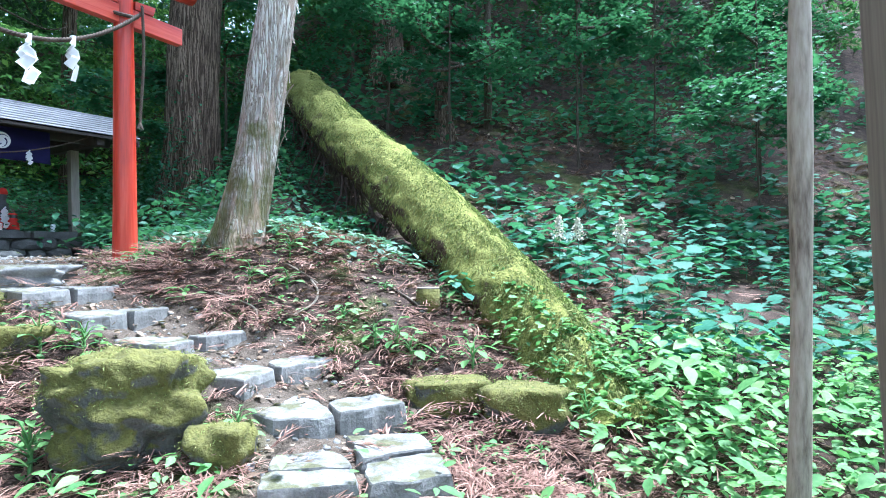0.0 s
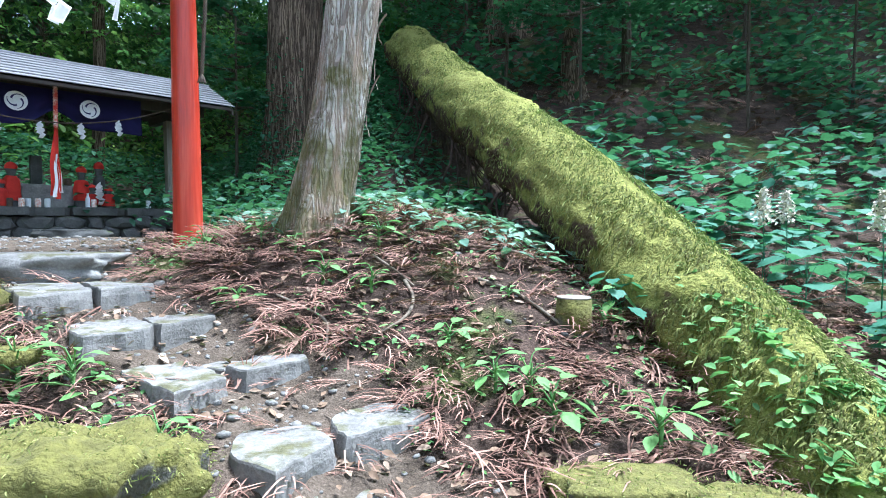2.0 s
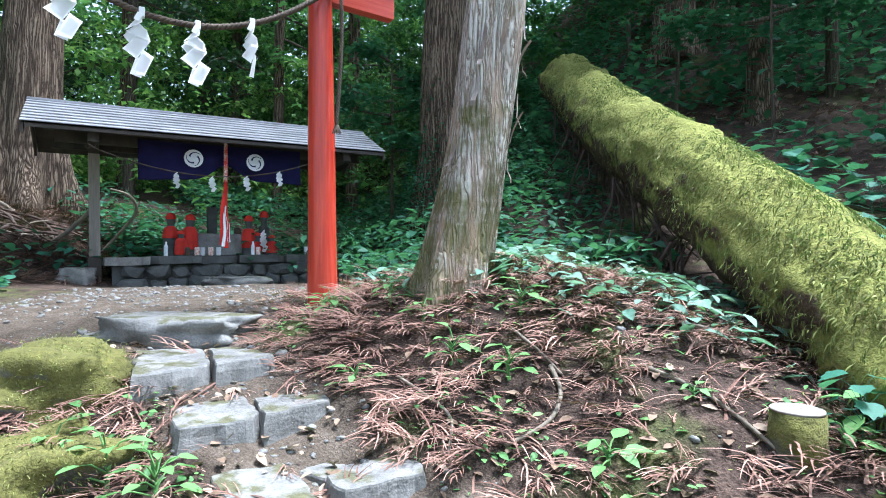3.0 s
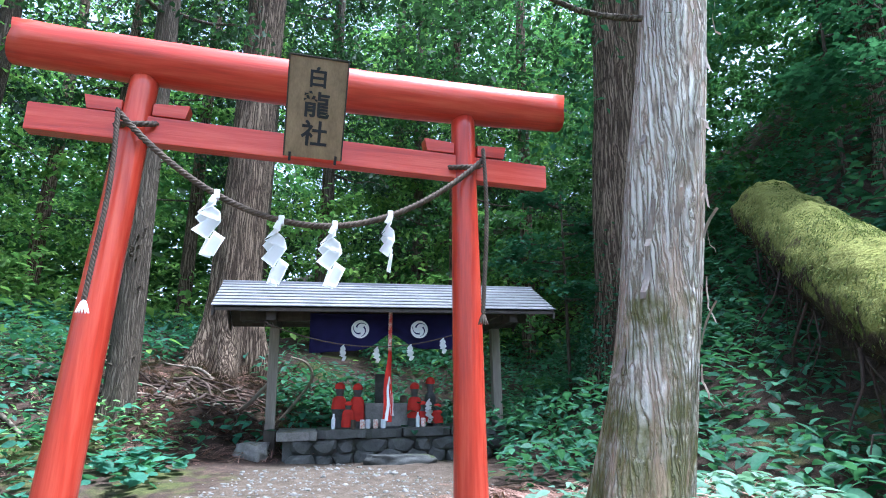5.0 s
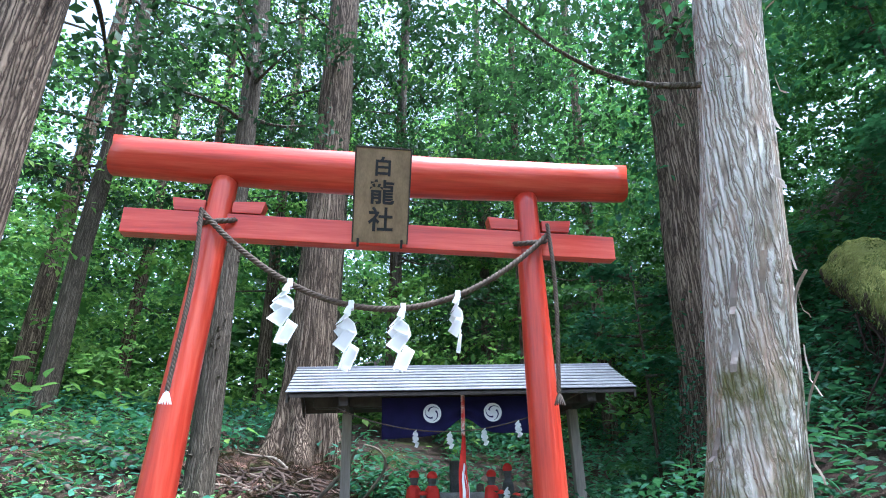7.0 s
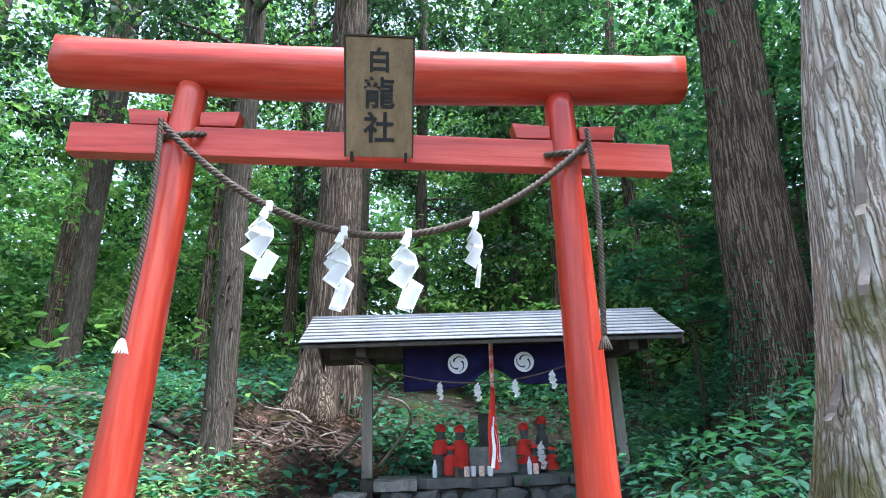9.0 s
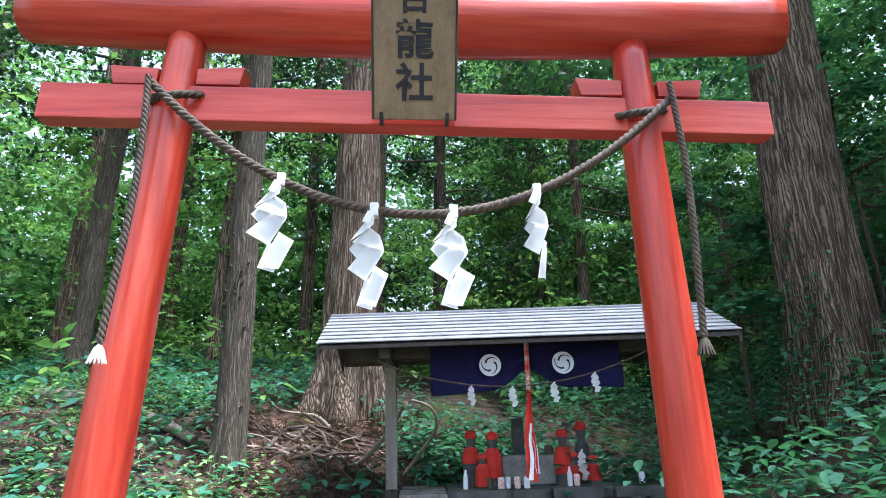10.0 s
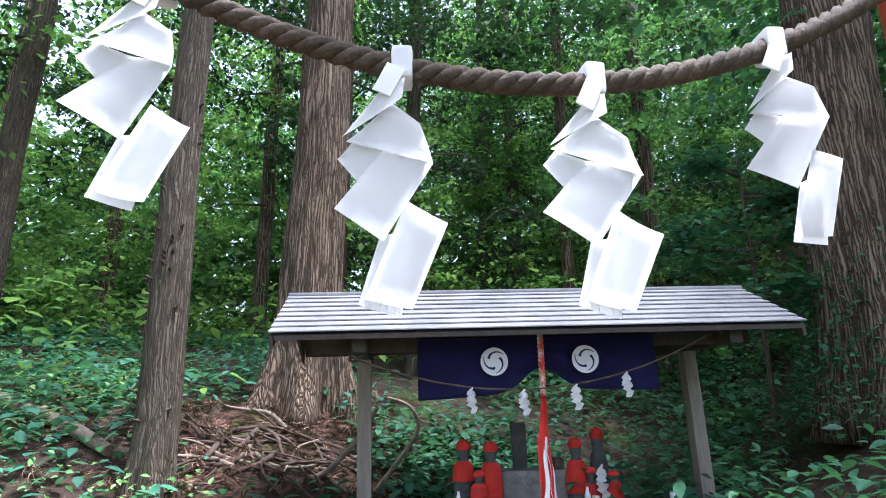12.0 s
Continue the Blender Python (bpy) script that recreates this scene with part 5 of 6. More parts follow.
def plant(name, label, category, group, blades, material, height, n, spread, seed):
    """A stem with long-stalked leaves held level, each leaf an object."""
    g = tagged(new(name), label, category, group)
    rs = random.Random(seed)
    chunks = [tube([(0, 0, -0.05), (0.01, 0.0, height * 0.4), (0.0, 0.02, height * 0.75)], [0.008, 0.007, 0.004], 5)]
    for k in range(n):
        a = k * 2.4 + rs.uniform(-0.4, 0.4)
        f = 0.25 + 0.75 * (k + 0.5) / n
        rr = spread * (1.15 - 0.75 * f) * rs.uniform(0.7, 1.15)
        z = height * f * rs.uniform(0.92, 1.08)
        p = Vector((math.cos(a) * rr, math.sin(a) * rr, z))
        chunks.append(tube([(0, 0, z * 0.65), (p.x * 0.6, p.y * 0.6, z * 0.95), tuple(p)], [0.004, 0.003, 0.002], 4))
        ob = new("leaf", blades[k % len(blades)])
        ob.parent = g
        ob.matrix_world = Matrix.Translation(p) @ pose(0, 0, 0, rs.uniform(-22, 8), rs.uniform(-14, 14), math.degrees(a) - 90)
    tagged(link("stalk", raw_mesh("stalk", *joined(chunks), True), material, g), kind="stuff")
    return g


for me in PALM_ME:
    me.materials.append(LEAF_BROAD)
for me in OVATE_ME:
    me.materials.append(LEAF_LIGHT)
BIG = [plant("broad_leaved_plant", "knee high herb with broad lobed blue green leaves", "plant", "broad leaved herbs on the slope", PALM_ME, LEAF_BROAD, h, n, s, 60 + n) for h, n, s in ((0.75, 15, 0.42), (0.6, 12, 0.38), (0.95, 18, 0.48))]
HERB = [plant("herb", "small green herb growing from the litter", "plant", "herbs on the bank", OVATE_ME, LEAF_LIGHT, h, n, s, 90 + n) for h, n, s in ((0.13, 9, 0.09), (0.20, 13, 0.11), (0.09, 7, 0.08))]


def spread_plants(protos, spots, seed, scale=(0.8, 1.2)):
    rs = random.Random(seed)
    for k, (x, y) in enumerate(spots):
        src = protos[k % len(protos)]
        sc = rs.uniform(*scale)
        m = pose(x, y, gz(x, y) + 0.01, rs.uniform(-6, 6), rs.uniform(-6, 6), rs.uniform(0, 360)) @ Matrix.Diagonal((sc, sc, sc, 1))
        if k < len(protos):
            src.matrix_world = m
        else:
            copy_thing(src, m)


rs = random.Random(11)
spots = [(1.5, 6.0), (2.0, 5.6), (2.6, 6.2), (1.7, 6.9), (2.4, 7.1), (3.2, 6.6), (2.9, 5.5), (3.6, 5.9), (2.2, 5.0), (3.0, 4.8)]
while len(spots) < 96:
    x, y = rs.uniform(0.8, 6.5), rs.uniform(4.4, 9.8)
    if x > 1.55 - (y - 4.3) * 0.40 and min(math.hypot(x - a, y - b) for a, b in spots) > 0.30:
        spots.append((x, y))
spread_plants(BIG, spots, 1, (0.62, 0.98))
herb_spots = [(-2.98, 3.72), (-2.35, 3.72), (-2.15, 3.0), (-2.3, 2.8), (-2.0, 2.75), (-0.51, 5.03), (-1.90, 3.45), (-1.72, 3.48), (0.03, 5.01), (0.15, 5.2), (0.88, 3.53), (1.25, 3.8), (-0.53, 4.34), (-0.35, 4.28), (-2.04, 5.3), (-1.45, 5.4), (-2.62, 3.7), (-2.18, 4.80), (-1.35, 4.95), (-2.82, 5.39), (-3.0, 5.55), (-0.25, 4.15), (0.2, 4.1),
              (-2.45, 2.6), (-1.75, 2.55), (-1.1, 3.0), (0.55, 3.3), (0.75, 2.9), (1.2, 3.2), (-0.8, 4.6), (-1.7, 5.0), (-2.4, 5.5), (-3.3, 3.3), (-3.0, 3.0), (-1.35, 2.2), (-1.5, 3.0)]
spread_plants(HERB, herb_spots, 2, (0.75, 1.3))
for x, y, r in ((-8.3, 5.0, 10), (-7.9, 5.35, 80), (-8.6, 4.5, 150), (-7.5, 4.9, 220), (-7.2, 4.2, 300)):
    copy_thing(BIG[1], pose(x, y, gz(x, y), 0, 0, r) @ Matrix.Diagonal((0.6, 0.6, 0.55, 1)))
# the blue green plant at the log's foot
copy_thing(BIG[0], pose(0.10, 5.05, gz(0.1, 5.05), 0, 0, 40) @ Matrix.Diagonal((0.55, 0.55, 0.65, 1)))


def blossom(x, y, h, k):
    g = thing("blossom_spike", x, y, gz(x, y), "cream feathery flower spike above the herbs", "flower", "flower spikes")
    link("stalk", tube_mesh("stalk", [(0, 0, 0), (0.01, 0, h * 0.6), (0, 0.02, h)], [0.005, 0.004, 0.002], 5), LEAF_BROAD, g)
    t = rng.random(260)
    r = 0.10 * (1 - t) + 0.01
    a = rng.uniform(0, 2 * np.pi, 260)
    pos = np.stack([np.cos(a) * r * rng.random(260), np.sin(a) * r * rng.random(260), h - 0.22 + 0.24 * t], -1)
    tagged(link("blossom", raw_mesh("blossom", *leaf_cloud(pos, 0.035, SMALL, 0.6)), BLOSSOM, g), kind="stuff")


blossom(1.75, 5.55, 1.0, 0)
blossom(1.25, 6.1, 0.85, 1)
blossom(1.55, 6.5, 0.8, 2)


# saplings on the hillside with level sprays
SAP = [(1.1, 13.2, 0.10, 8.0), (2.8, 11.5, 0.03, 4.5), (4.6, 12.2, 0.03, 4.5), (6.2, 11.0, 0.03, 4.0), (0.2, 11.8, 0.03, 3.4), (-1.2, 12.6, 0.04, 4.2), (3.6, 14.5, 0.04, 5.0), (7.8, 13.5, 0.04, 5.0), (-2.4, 15.5, 0.05, 5.5), (5.4, 9.6, 0.025, 3.0), (-6.6, 12.2, 0.04, 4.5), (-5.2, 13.6, 0.04, 5.5)]
for k, (x, y, r, h) in enumerate(SAP):
    tree("sapling", x, y, r, h, THIN_BARK, "slender young maple with level sprays of leaves", (0.01 * (k % 3 - 1), -0.01), k + 0.3, 10, 0.4, 0.3, 0.05, 0.2, group="saplings on the hillside",
         crown=limbs_and_sprays(1.0 + 0.25 * h, h * 0.97, 12 if r < 0.08 else 10, 1.7, LEAF_SHRUB, 70 + k, 0.115, 330, 0.05, PALM5, 0.22))
tree("hill_tree", -1.45, 15.6, 0.42, 12.0, CEDAR, "old cedar trunk high on the hillside", (0.0, 0.0), 4.4, 24, 0.7, 0.7, 0.08)
tree("hill_tree", -0.6, 16.4, 0.30, 12.0, CEDAR, "old cedar trunk high on the hillside", (0.02, 0.0), 6.4, 24, 0.7, 0.7, 0.08)
tree("broken_stump", 0.05, 12.7, 0.26, 1.5, CEDAR, "rotten broken stump on the hillside", (0.03, 0.0), 1.4, 18, 0.5, 0.5, 0.35)


# ---- hangings and offerings of the shrine ----
def noren():
    g = thing("shrine_curtain", *(SM @ Vector((0, 0.33, 2.10))), "indigo cloth curtain with two white swirl crests", "curtain", rz=S_ROT)
    g.matrix_world = SM @ pose(0, 0.33, 2.10)
    bm = bmesh.new()
    cols, rows = 72, 18
    grid = []
    for i in range(cols + 1):
        x = -1.07 + 2.10 * i / cols
        lift = 0.20 * math.exp(-((x + 0.0) / 0.22) ** 2) + 0.025 * math.sin(x * 2 + 1)
        col = []
        for j in range(rows + 1):
            f = j / rows
            z = -f * (0.49 - lift)
            y = 0.018 * math.sin(x * 13 + 1.5 * f) * f + 0.03 * math.sin(x * 4.1) * f + 0.05 * lift / 0.2 * math.sin(f * 9) * f
            col.append(bm.verts.new((x, y, z)))
        grid.append(col)
    for i in range(cols):
        for j in range(rows):
            bm.faces.new((grid[i][j], grid[i][j + 1], grid[i + 1][j + 1], grid[i + 1][j]))
    bmesh.ops.solidify(bm, geom=bm.faces[:], thickness=0.004)
    cloth = part("cloth", bm, CLOTH_BLUE, g, smooth=True)
    for x in (-0.42, 0.375):
        bm = bmesh.new()
        bmesh.ops.create_circle(bm, cap_ends=True, segments=40, radius=0.118)
        ext = bmesh.ops.extrude_face_region(bm, geom=bm.faces[:])
        bmesh.ops.translate(bm, vec=(0, 0, 0.006), verts=[v for v in ext["geom"] if isinstance(v, bmesh.types.BMVert)])
        bmesh.ops.transform(bm, matrix=pose(x, -0.055, -0.21, 90, 0, 0), verts=bm.verts)
        bmesh.ops.recalc_face_normals(bm, faces=bm.faces)
        disc = part("crest", bm, CLOTH_WHITE, cloth, "white round swirl crest")
        for k in range(3):
            line = [(0.098 - 0.045 * f, 0.0, 0.6 + 2.1 * f + k * 2 * math.pi / 3) for f in np.linspace(0, 1, 12)]
            v, q = [], []
            for i, (r, _, a) in enumerate(line):
                w = 0.003 + 0.010 * (i / 11) ** 1.2
                for s_ in (-1, 1):
                    v.append((x + (r + s_ * w) * math.cos(a), -0.0645, -0.21 + (r + s_ * w) * math.sin(a)))
                if i:
                    q.append((2 * i - 2, 2 * i - 1, 2 * i + 1, 2 * i))
            link("swirl", raw_mesh("swirl", v, q), CLOTH_BLUE, g)


noren()


def bell_rope():
    g = thing("bell_rope", *(SM @ Vector((-0.02, 0.22, 2.12))), "red and white cloth bell rope hanging before the statues", "bell rope", rz=S_ROT)
    link("cord", raw_mesh("cord", *strands([(0, 0, -z) for z in np.linspace(0, 0.52, 50)], 0.026, 0.11), True), ROPE_PAINTED, g, "twisted red and white cord")
    for k, (x, w, mt, y, ln) in enumerate(((-0.035, 0.05, CLOTH_RED, 0.0, 1.38), (0.02, 0.05, CLOTH_RED, 0.015, 1.42), (-0.012, 0.035, CLOTH_WHITE, -0.02, 1.40), (0.05, 0.03, CLOTH_WHITE, 0.02, 1.34))):
        v, q = [], []
        z0 = 0.44 if k < 2 else 0.85
        for i in range(24):
            f = i / 23
            ww = w * (0.35 + 0.65 * min(1, f * 1.6))
            cx = x * (0.3 + f) + 0.008 * math.sin(f * 9 + k)
            for s_ in (-1, 0, 1):
                v.append((cx + s_ * ww * 0.6, y + 0.012 * math.sin(f * 7 + k + s_ * 1.2) + (0.014 if s_ == 0 else 0), -(z0 + (ln - z0) * f)))
            if i:
                b = 3 * i
                q += [(b - 3, b - 2, b + 1, b), (b - 2, b - 1, b + 2, b + 1)]
        link("strip", raw_mesh("strip", v, q, True), mt, g, "red cloth strip" if k < 2 else "white cloth strip")


bell_rope()


# thin rope across the shelter with four small streamers
def small_at(f):
    return Vector((-1.58 + 3.10 * f, 0.16, 1.95 + 0.13 * f - 0.36 * (1 - (2 * f - 0.98) ** 2)))


def small_rope():
    g = thing("straw_rope", SC.x, SC.y, SC.z, "thin straw rope tied across the front of the shelter", "rope", rz=S_ROT)
    g.matrix_world = SM
    line = [small_at(f) for f in np.linspace(0, 1, 90)]
    link("span", raw_mesh("span", *strands(line, 0.011, 0.06, 2, 5), True), STRAW, g)
    for f in (0.0, 1.0):
        c = small_at(f)
        link("knot", raw_mesh("knot", *strands([c + Vector((0.05 * math.cos(a), 0.05 * math.sin(a), 0.02 * math.sin(2 * a))) for a in np.linspace(0, 6.28, 24)], 0.013, 0.05, 2, 5), True), STRAW, g)
    for k, x in enumerate((-0.63, -0.2, 0.24, 0.68)):
        f = (x + 1.58) / 3.10
        p = SM @ small_at(f)
        h = thing("small_streamer", p.x, p.y, p.z, "small white folded paper streamer on the thin rope", "paper streamer", "streamers on the shelter rope", S_ROT + 12 * (k - 1.5))
        folds(0.095, 0.21, 3, 30 + k, h, (-0.01, -0.012, -0.01))


small_rope()


def statue(x, y, h, w, label, cap=True, seed=0.0, bib=(0.40, 0.68)):
    """A small worn stone figure: rounded body and head, with a red cap and bib in one plain mesh."""
    profile = [(0.0, 0.95), (0.04, 1.0), (0.25, 0.95), (0.5, 0.88), (0.62, 0.78), (0.68, 0.46), (0.72, 0.44), (0.78, 0.56), (0.86, 0.62), (0.93, 0.56), (0.98, 0.32), (1.0, 0.02)]
    n, sides = 40, 24
    zs = np.linspace(0, 1, n)
    rr = np.interp(zs, [p[0] for p in profile], [p[1] for p in profile]) * w / 2
    v, q, mi = [], [], []
    for i in range(n):
        for k in range(sides):
            a = 2 * math.pi * k / sides
            r = rr[i] * (1 + 0.06 * noise.noise(Vector((math.cos(a) * 2 + seed, math.sin(a) * 2, zs[i] * 6))))
            front = math.sin(a) < 0.25
            if cap and zs[i] > 0.86:
                r += 0.012
            if bib[0] < zs[i] < bib[1] and front:
                r += 0.014 + 0.006 * math.sin(a * 8)
            v.append((r * math.cos(a), r * 0.82 * math.sin(a), zs[i] * h))
    for i in range(n - 1):
        for k in range(sides):
            a = 2 * math.pi * (k + 0.5) / sides
            z = (zs[i] + zs[i + 1]) / 2
            q.append((i * sides + k, i * sides + (k + 1) % sides, (i + 1) * sides + (k + 1) % sides, (i + 1) * sides + k))
            mi.append(1 if (cap and z > 0.855) or (bib[0] < z < bib[1] and math.sin(a) < 0.25) else 0)
    me = raw_mesh("statue", v, q, True)
    ob = link("stone_statue", me, [DARK_STONE, CLOTH_RED])
    me.polygons.foreach_set("material_index", mi)
    p = SM @ Vector((x, y, 0.605))
    ob.matrix_world = pose(p.x, p.y, p.z, 0, 0, S_ROT + seed * 3 % 10 - 5)
    return tagged(ob, label, "statue", "statues on the platform")


statue(-0.64, 1.02, 0.62, 0.20, "small stone guardian figure with red cap and bib", True, 1.0)
statue(-0.40, 0.92, 0.60, 0.20, "small stone guardian figure with red cap and bib", True, 2.0, (0.15, 0.70))
statue(-0.525, 0.84, 0.36, 0.15, "low stone figure wrapped in a red bib", True, 3.0, (0.05, 0.7))
statue(0.42, 0.98, 0.60, 0.19, "small stone guardian figure with red cap and bib", True, 4.0, (0.18, 0.66))
statue(0.66, 1.04, 0.68, 0.19, "dark stone figure with a red cap", True, 5.0, (0.9, 0.91))
statue(0.53, 0.90, 0.34, 0.13, "low stone figure wrapped in a red bib", True, 6.0, (0.1, 0.6))
statue(0.74, 0.90, 0.30, 0.15, "low stone figure wrapped in a red bib", True, 7.0, (0.1, 0.7))


def on_platform(name, x, y, bm, material, label, category, rz=0.0, z=0.605):
    ob = part(name, bm, material, smooth=False)
    p = SM @ Vector((x, y, z))
    ob.matrix_world = pose(p.x, p.y, p.z, 0, 0, S_ROT + rz)
    return tagged(ob, label, category)


bm = hewn_stone(0.64, 0.24, 0.32, 77, 0.012)
bmesh.ops.translate(bm, vec=(0, 0, 0.32), verts=bm.verts)
on_platform("offering_block", 0.02, 1.08, bm, GREY_STONE, "low grey stone offering block on the platform", "stone block")
bm = hewn_stone(0.13, 0.08, 0.74, 78, 0.010)
bmesh.ops.translate(bm, vec=(0, 0, 0.74), verts=bm.verts)
on_platform("stone_tablet", -0.05, 1.32, bm, DARK_STONE, "upright dark stone tablet behind the offering block", "stone tablet")


def lathe(profile, sides=18):
    bm = bmesh.new()
    rings = [[bm.verts.new((r * math.cos(2 * math.pi * k / sides), r * math.sin(2 * math.pi * k / sides), z)) for k in range(sides)] for r, z in profile]
    for a, b in zip(rings, rings[1:]):
        for k in range(sides):
            bm.faces.new((a[k], a[(k + 1) % sides], b[(k + 1) % sides], b[k]))
    bm.faces.new(rings[0][::-1])
    bm.faces.new(rings[-1])
    return bm


CUP = [(0.030, 0.0), (0.034, 0.008), (0.035, 0.10), (0.031, 0.112), (0.032, 0.116), (0.028, 0.118)]
TALL = [(0.026, 0.0), (0.028, 0.01), (0.028, 0.13), (0.014, 0.165), (0.012, 0.195), (0.014, 0.2)]
for x, y, prof, mt, name, label in ((-0.34, 0.66, CUP, CAN_LABEL, "can", "orange and white printed drink can"), (-0.16, 0.68, CUP, CAN_LABEL, "can", "orange and white printed drink can"), (-0.06, 0.66, CUP, GLASSY, "cup", "clear pale drink cup"),
                                    (-0.26, 0.72, CUP, GLASSY, "cup", "clear pale drink cup"), (-0.72, 0.78, TALL, GLASSY, "bottle", "slim pale glass bottle"), (0.42, 0.70, TALL, GLASSY, "bottle", "slim pale glass bottle"), (1.22, 0.72, CUP, GLASSY, "cup", "small white offering cup"),
                                    (-0.46, 0.68, CUP, STRAW, "cup", "small brown offering cup"), (0.50, 0.72, CUP, CAN_LABEL, "can", "orange and white printed drink can")):
    on_platform(name, x, y, lathe(prof), mt, label, "offering")
p = SM @ Vector((0.60, 0.78, 0.96))
folds(0.11, 0.33, 3, 51, thing("offering_paper", p.x, p.y, p.z, "white folded paper streamer propped among the statues", "paper streamer", rz=S_ROT))
bm = lathe([(0.045, 0), (0.055, 0.02), (0.05, 0.09), (0.02, 0.1)])
on_platform("incense_bowl", 0.28, 1.05, bm, STRAW, "small brown bowl on the offering block", "bowl", 0, 0.928)


# ---- roots and fallen branches ----
def branch(name, pts, r0, r1, material, label, n=24, category="branch", snap=None):
    if snap is not None:
        pts = [(x, y, gz(x, y) + snap) for x, y in pts]
    q = spline(pts, n)
    return tagged(link(name, tube_mesh(name, q, np.linspace(r0, r1, n), 8, 0.15, len(pts)), material), label, category)


branch("fallen_branch", [(-9.85, 6.85, 1.85), (-9.0, 6.95, 2.05), (-8.55, 7.15, 2.45), (-8.35, 7.25, 2.75)], 0.045, 0.02, PALE_TWIG, "pale bare branch leaning behind the shelter post")
branch("fallen_branch", [(-8.75, 7.35, 1.75), (-8.55, 7.55, 2.1), (-8.35, 7.75, 2.5), (-8.42, 7.7, 2.75), (-8.65, 7.55, 2.85)], 0.03, 0.016, PALE_TWIG, "pale curling branch behind the shelter post")
branch("fallen_branch", [(-12.2, 3.2), (-11.2, 3.9), (-10.2, 4.6), (-9.6, 5.0)], 0.11, 0.06, PALE_TWIG, "thick pale fallen branch on the wood floor", snap=0.08)
branch("fallen_branch", [(-10.6, 3.4), (-9.9, 3.7), (-9.0, 4.1), (-8.4, 4.3)], 0.04, 0.015, PALE_TWIG, "thin pale fallen branch on the wood floor", snap=0.04)
branch("fallen_branch", [(5.0, 9.2), (6.2, 9.8), (7.6, 10.5)], 0.045, 0.03, PALE_TWIG, "pale bare branch lying on the hillside", snap=0.12)
branch("twig", [(-1.17, 5.04), (-1.08, 4.90), (-1.09, 4.74), (-1.24, 4.59)], 0.012, 0.010, PALE_TWIG, "curved bare twig lying on the bank", snap=0.03)
branch("twig", [(-1.95, 4.86), (-1.75, 4.78), (-1.55, 4.68), (-1.47, 4.50)], 0.009, 0.007, PALE_TWIG, "curved bare twig lying on the bank", snap=0.03)
branch("twig", [(-1.45, 5.25), (-1.25, 5.12), (-1.10, 5.0)], 0.009, 0.006, PALE_TWIG, "thin bare twig lying on the bank", snap=0.03)
branch("twig", [(-0.75, 5.15), (-0.45, 5.05), (-0.15, 4.80)], 0.012, 0.007, PALE_TWIG, "straight bare twig lying on the litter", snap=0.03)
branch("twig", [(-0.95, 5.5), (-0.6, 5.65), (-0.25, 5.75)], 0.012, 0.007, PALE_TWIG, "straight bare twig lying on the litter", snap=0.03)
rs = random.Random(8)
for k in range(40):
    a = rs.uniform(-2.9, 1.2)
    x, y = -9.75 + rs.uniform(-0.2, 0.6), 6.6 + rs.uniform(-0.7, 0.7)
    pts = []
    for i in range(5):
        pts.append((x, y, gz(x, y) + 0.03 + 0.10 * rs.random()))
        a += rs.uniform(-0.7, 0.7)
        x, y = x + 0.28 * math.cos(a), y + 0.28 * math.sin(a)
    branch("root", pts, rs.uniform(0.012, 0.035), 0.007, ROOT_BARK if k % 7 else PALE_TWIG, "brown gnarled root spreading over the ground", 14, "root")


def sawn_stump():
    x, y = -0.14, 4.92
    g = thing("sawn_stump", x, y, gz(x, y) - 0.05, "small sawn stump with a pale mossy top", "stump")
    link("side", tube_mesh("side", [(0, 0, 0), (0, 0, 0.1), (0.005, 0, 0.205)], [0.125, 0.112, 0.105], 20, 0.2, 2.0), MOSSY_STONE, g)
    link("top", tube_mesh("top", [(0.005, 0, 0.206), (0.005, 0, 0.214)], [0.102, 0.100], 20, 0.1, 2.0), GREY_WOOD, g)


sawn_stump()

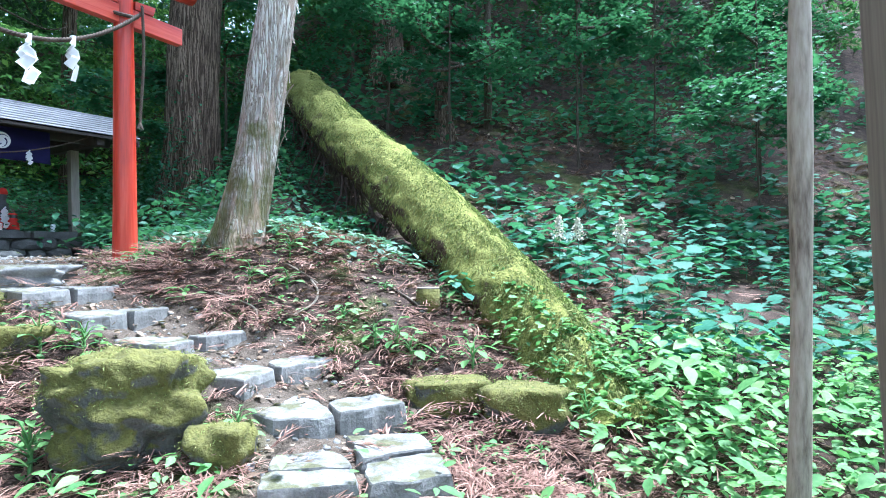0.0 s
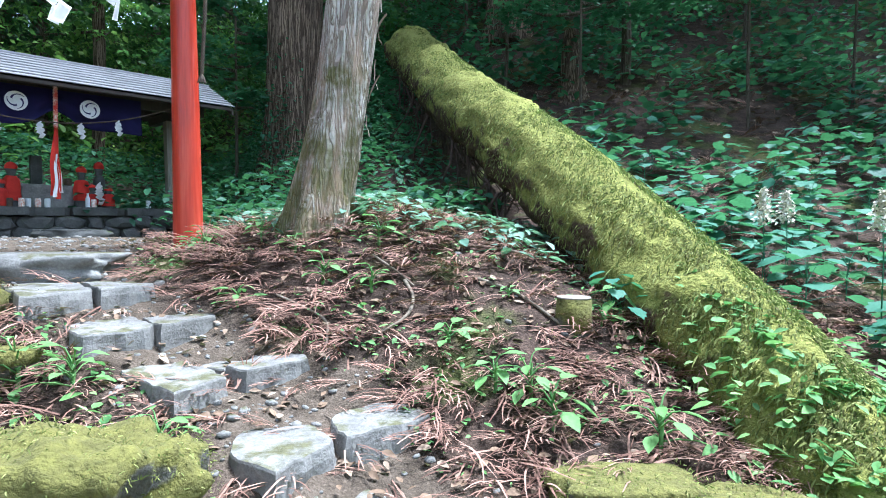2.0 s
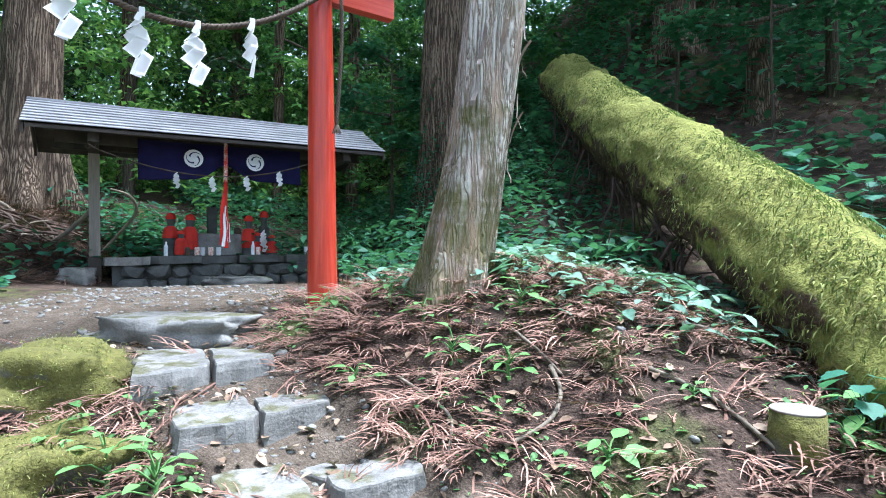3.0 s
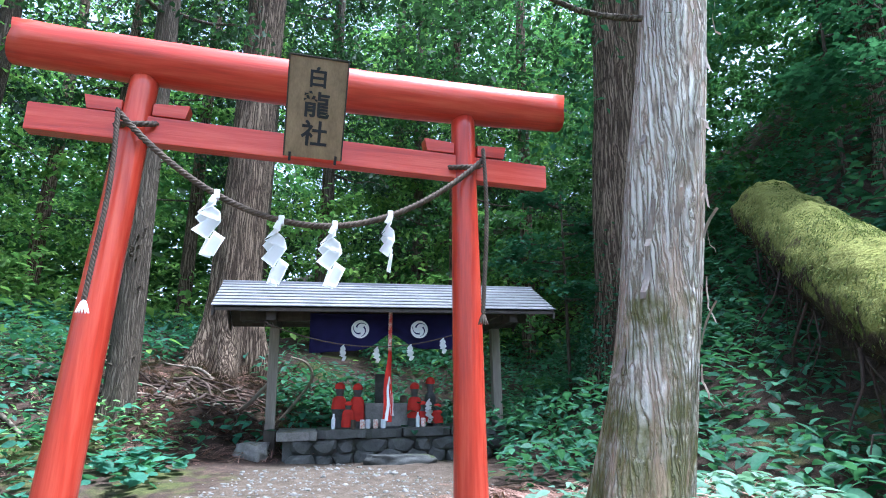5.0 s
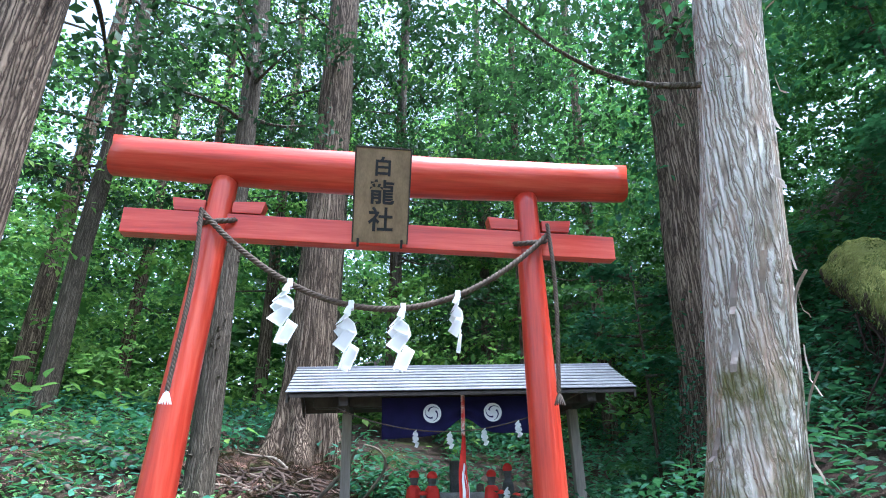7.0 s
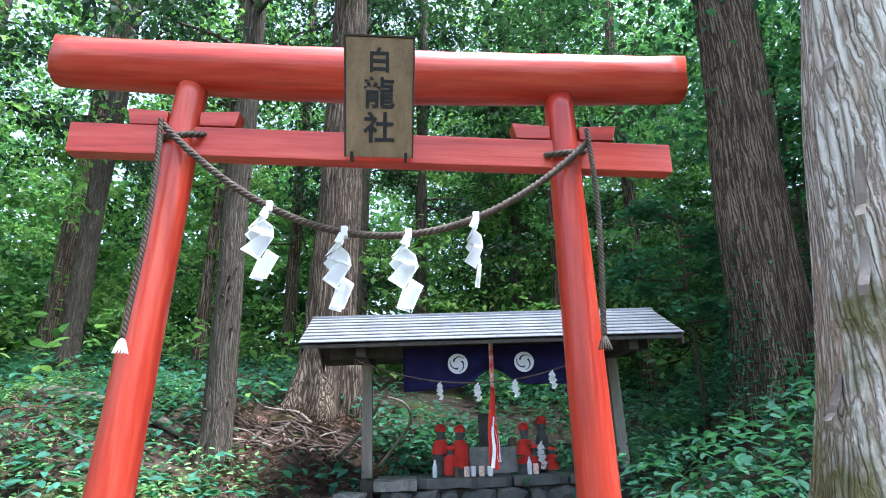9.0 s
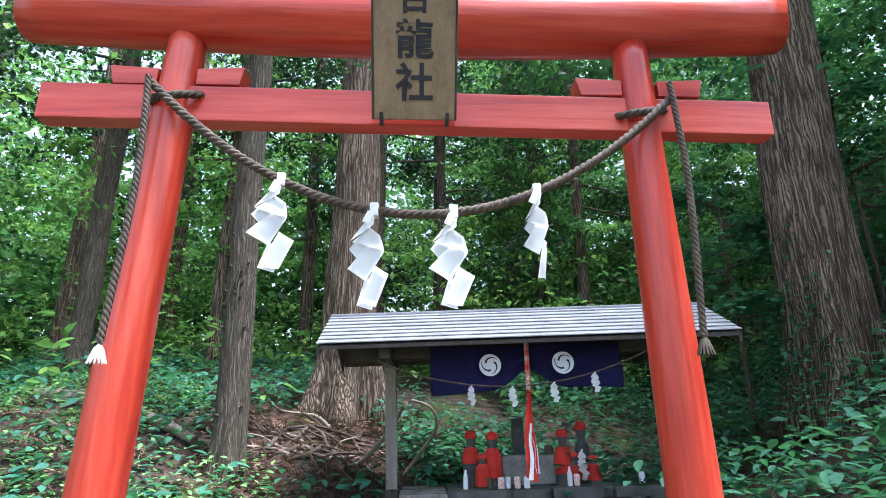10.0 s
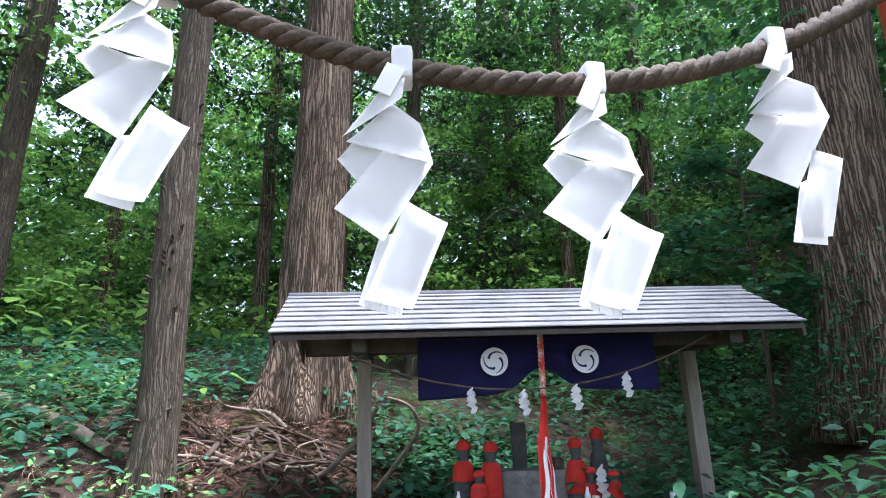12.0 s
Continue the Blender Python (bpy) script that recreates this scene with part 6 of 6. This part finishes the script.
# stubs on the slender conifer
for k in range(40):
    z = rs.uniform(0.6, 4.2)
    a = rs.uniform(-2.6, 0.9)
    zz = gz(-9.1, 5.3) - 0.3 + z
    x, y = -9.1 - 0.01 * z, 5.3 - 0.012 * z
    r = 0.195 * (1 - 0.4 * z / 15)
    d = Vector((math.cos(a), math.sin(a), 0.25))
    c = Vector((x, y, zz))
    v, q = tube([c + d * r * 0.9, c + d * (r + 0.03), c + d * (r + 0.05)], [0.022, 0.014, 0.006], 6)
    stub_parent = bpy.data.objects["stubbed_tree"]
    v = v - np.array(stub_parent.matrix_world.translation)
    link("branch_stub", raw_mesh("branch_stub", v, q, True), THIN_BARK, stub_parent)


# ---- posts at the start of the path ----
def start_posts():
    g = thing("peeled_pole", 1.37, 2.2, gz(1.37, 2.2) - 0.1, "slim peeled wooden pole standing by the path", "pole")
    zs = np.linspace(0, 3.3, 20)
    link("shaft", tube_mesh("shaft", [(0.012 * math.sin(z * 1.7) + 0.03 * z - 0.045, 0, z) for z in zs], 0.042 - 0.003 * zs / 3 + 0.003 * np.sin(zs * 4), 12, 0.12, 3.0), PEELED_POLE, g)
    g = thing("timber_post", 1.26, 1.42, gz(1.26, 1.42) - 0.1, "square grey brown timber post by the path", "post", rz=-14)
    g.matrix_world = pose(1.26, 1.42, gz(1.26, 1.42) - 0.1, 0, -2, -14)
    bm = bmesh.new()
    box(bm, -0.085, 0.085, -0.085, 0.085, 0.0, 3.2, 0.012)
    bmesh.ops.subdivide_edges(bm, edges=[e for e in bm.edges if e.calc_length() > 1], cuts=12)
    for v in bm.verts:
        v.co += noise.noise_vector(v.co * 2) * 0.006
    part("shaft", bm, TIMBER, g)


start_posts()


# creeper climbing the foot of the near cedar
def cedar_creeper():
    tr = bpy.data.objects["cedar_tree"]
    c = tr.matrix_world.translation
    n = 900
    a, z = rng.normal(-1.9, 0.75, n), np.abs(rng.normal(0.3, 0.9, n))
    r = 0.58 + 0.40 * np.exp(-z / 0.8)
    pos = np.stack([np.cos(a) * r, np.sin(a) * r, 0.3 + z], -1)
    tagged(link("creeper", raw_mesh("creeper", *leaf_cloud(pos, rng.uniform(0.05, 0.11, n), OVATE, 0.4)), LEAF_SHRUB, tr, "dark creeper climbing the foot of the trunk"), kind="stuff")


cedar_creeper()
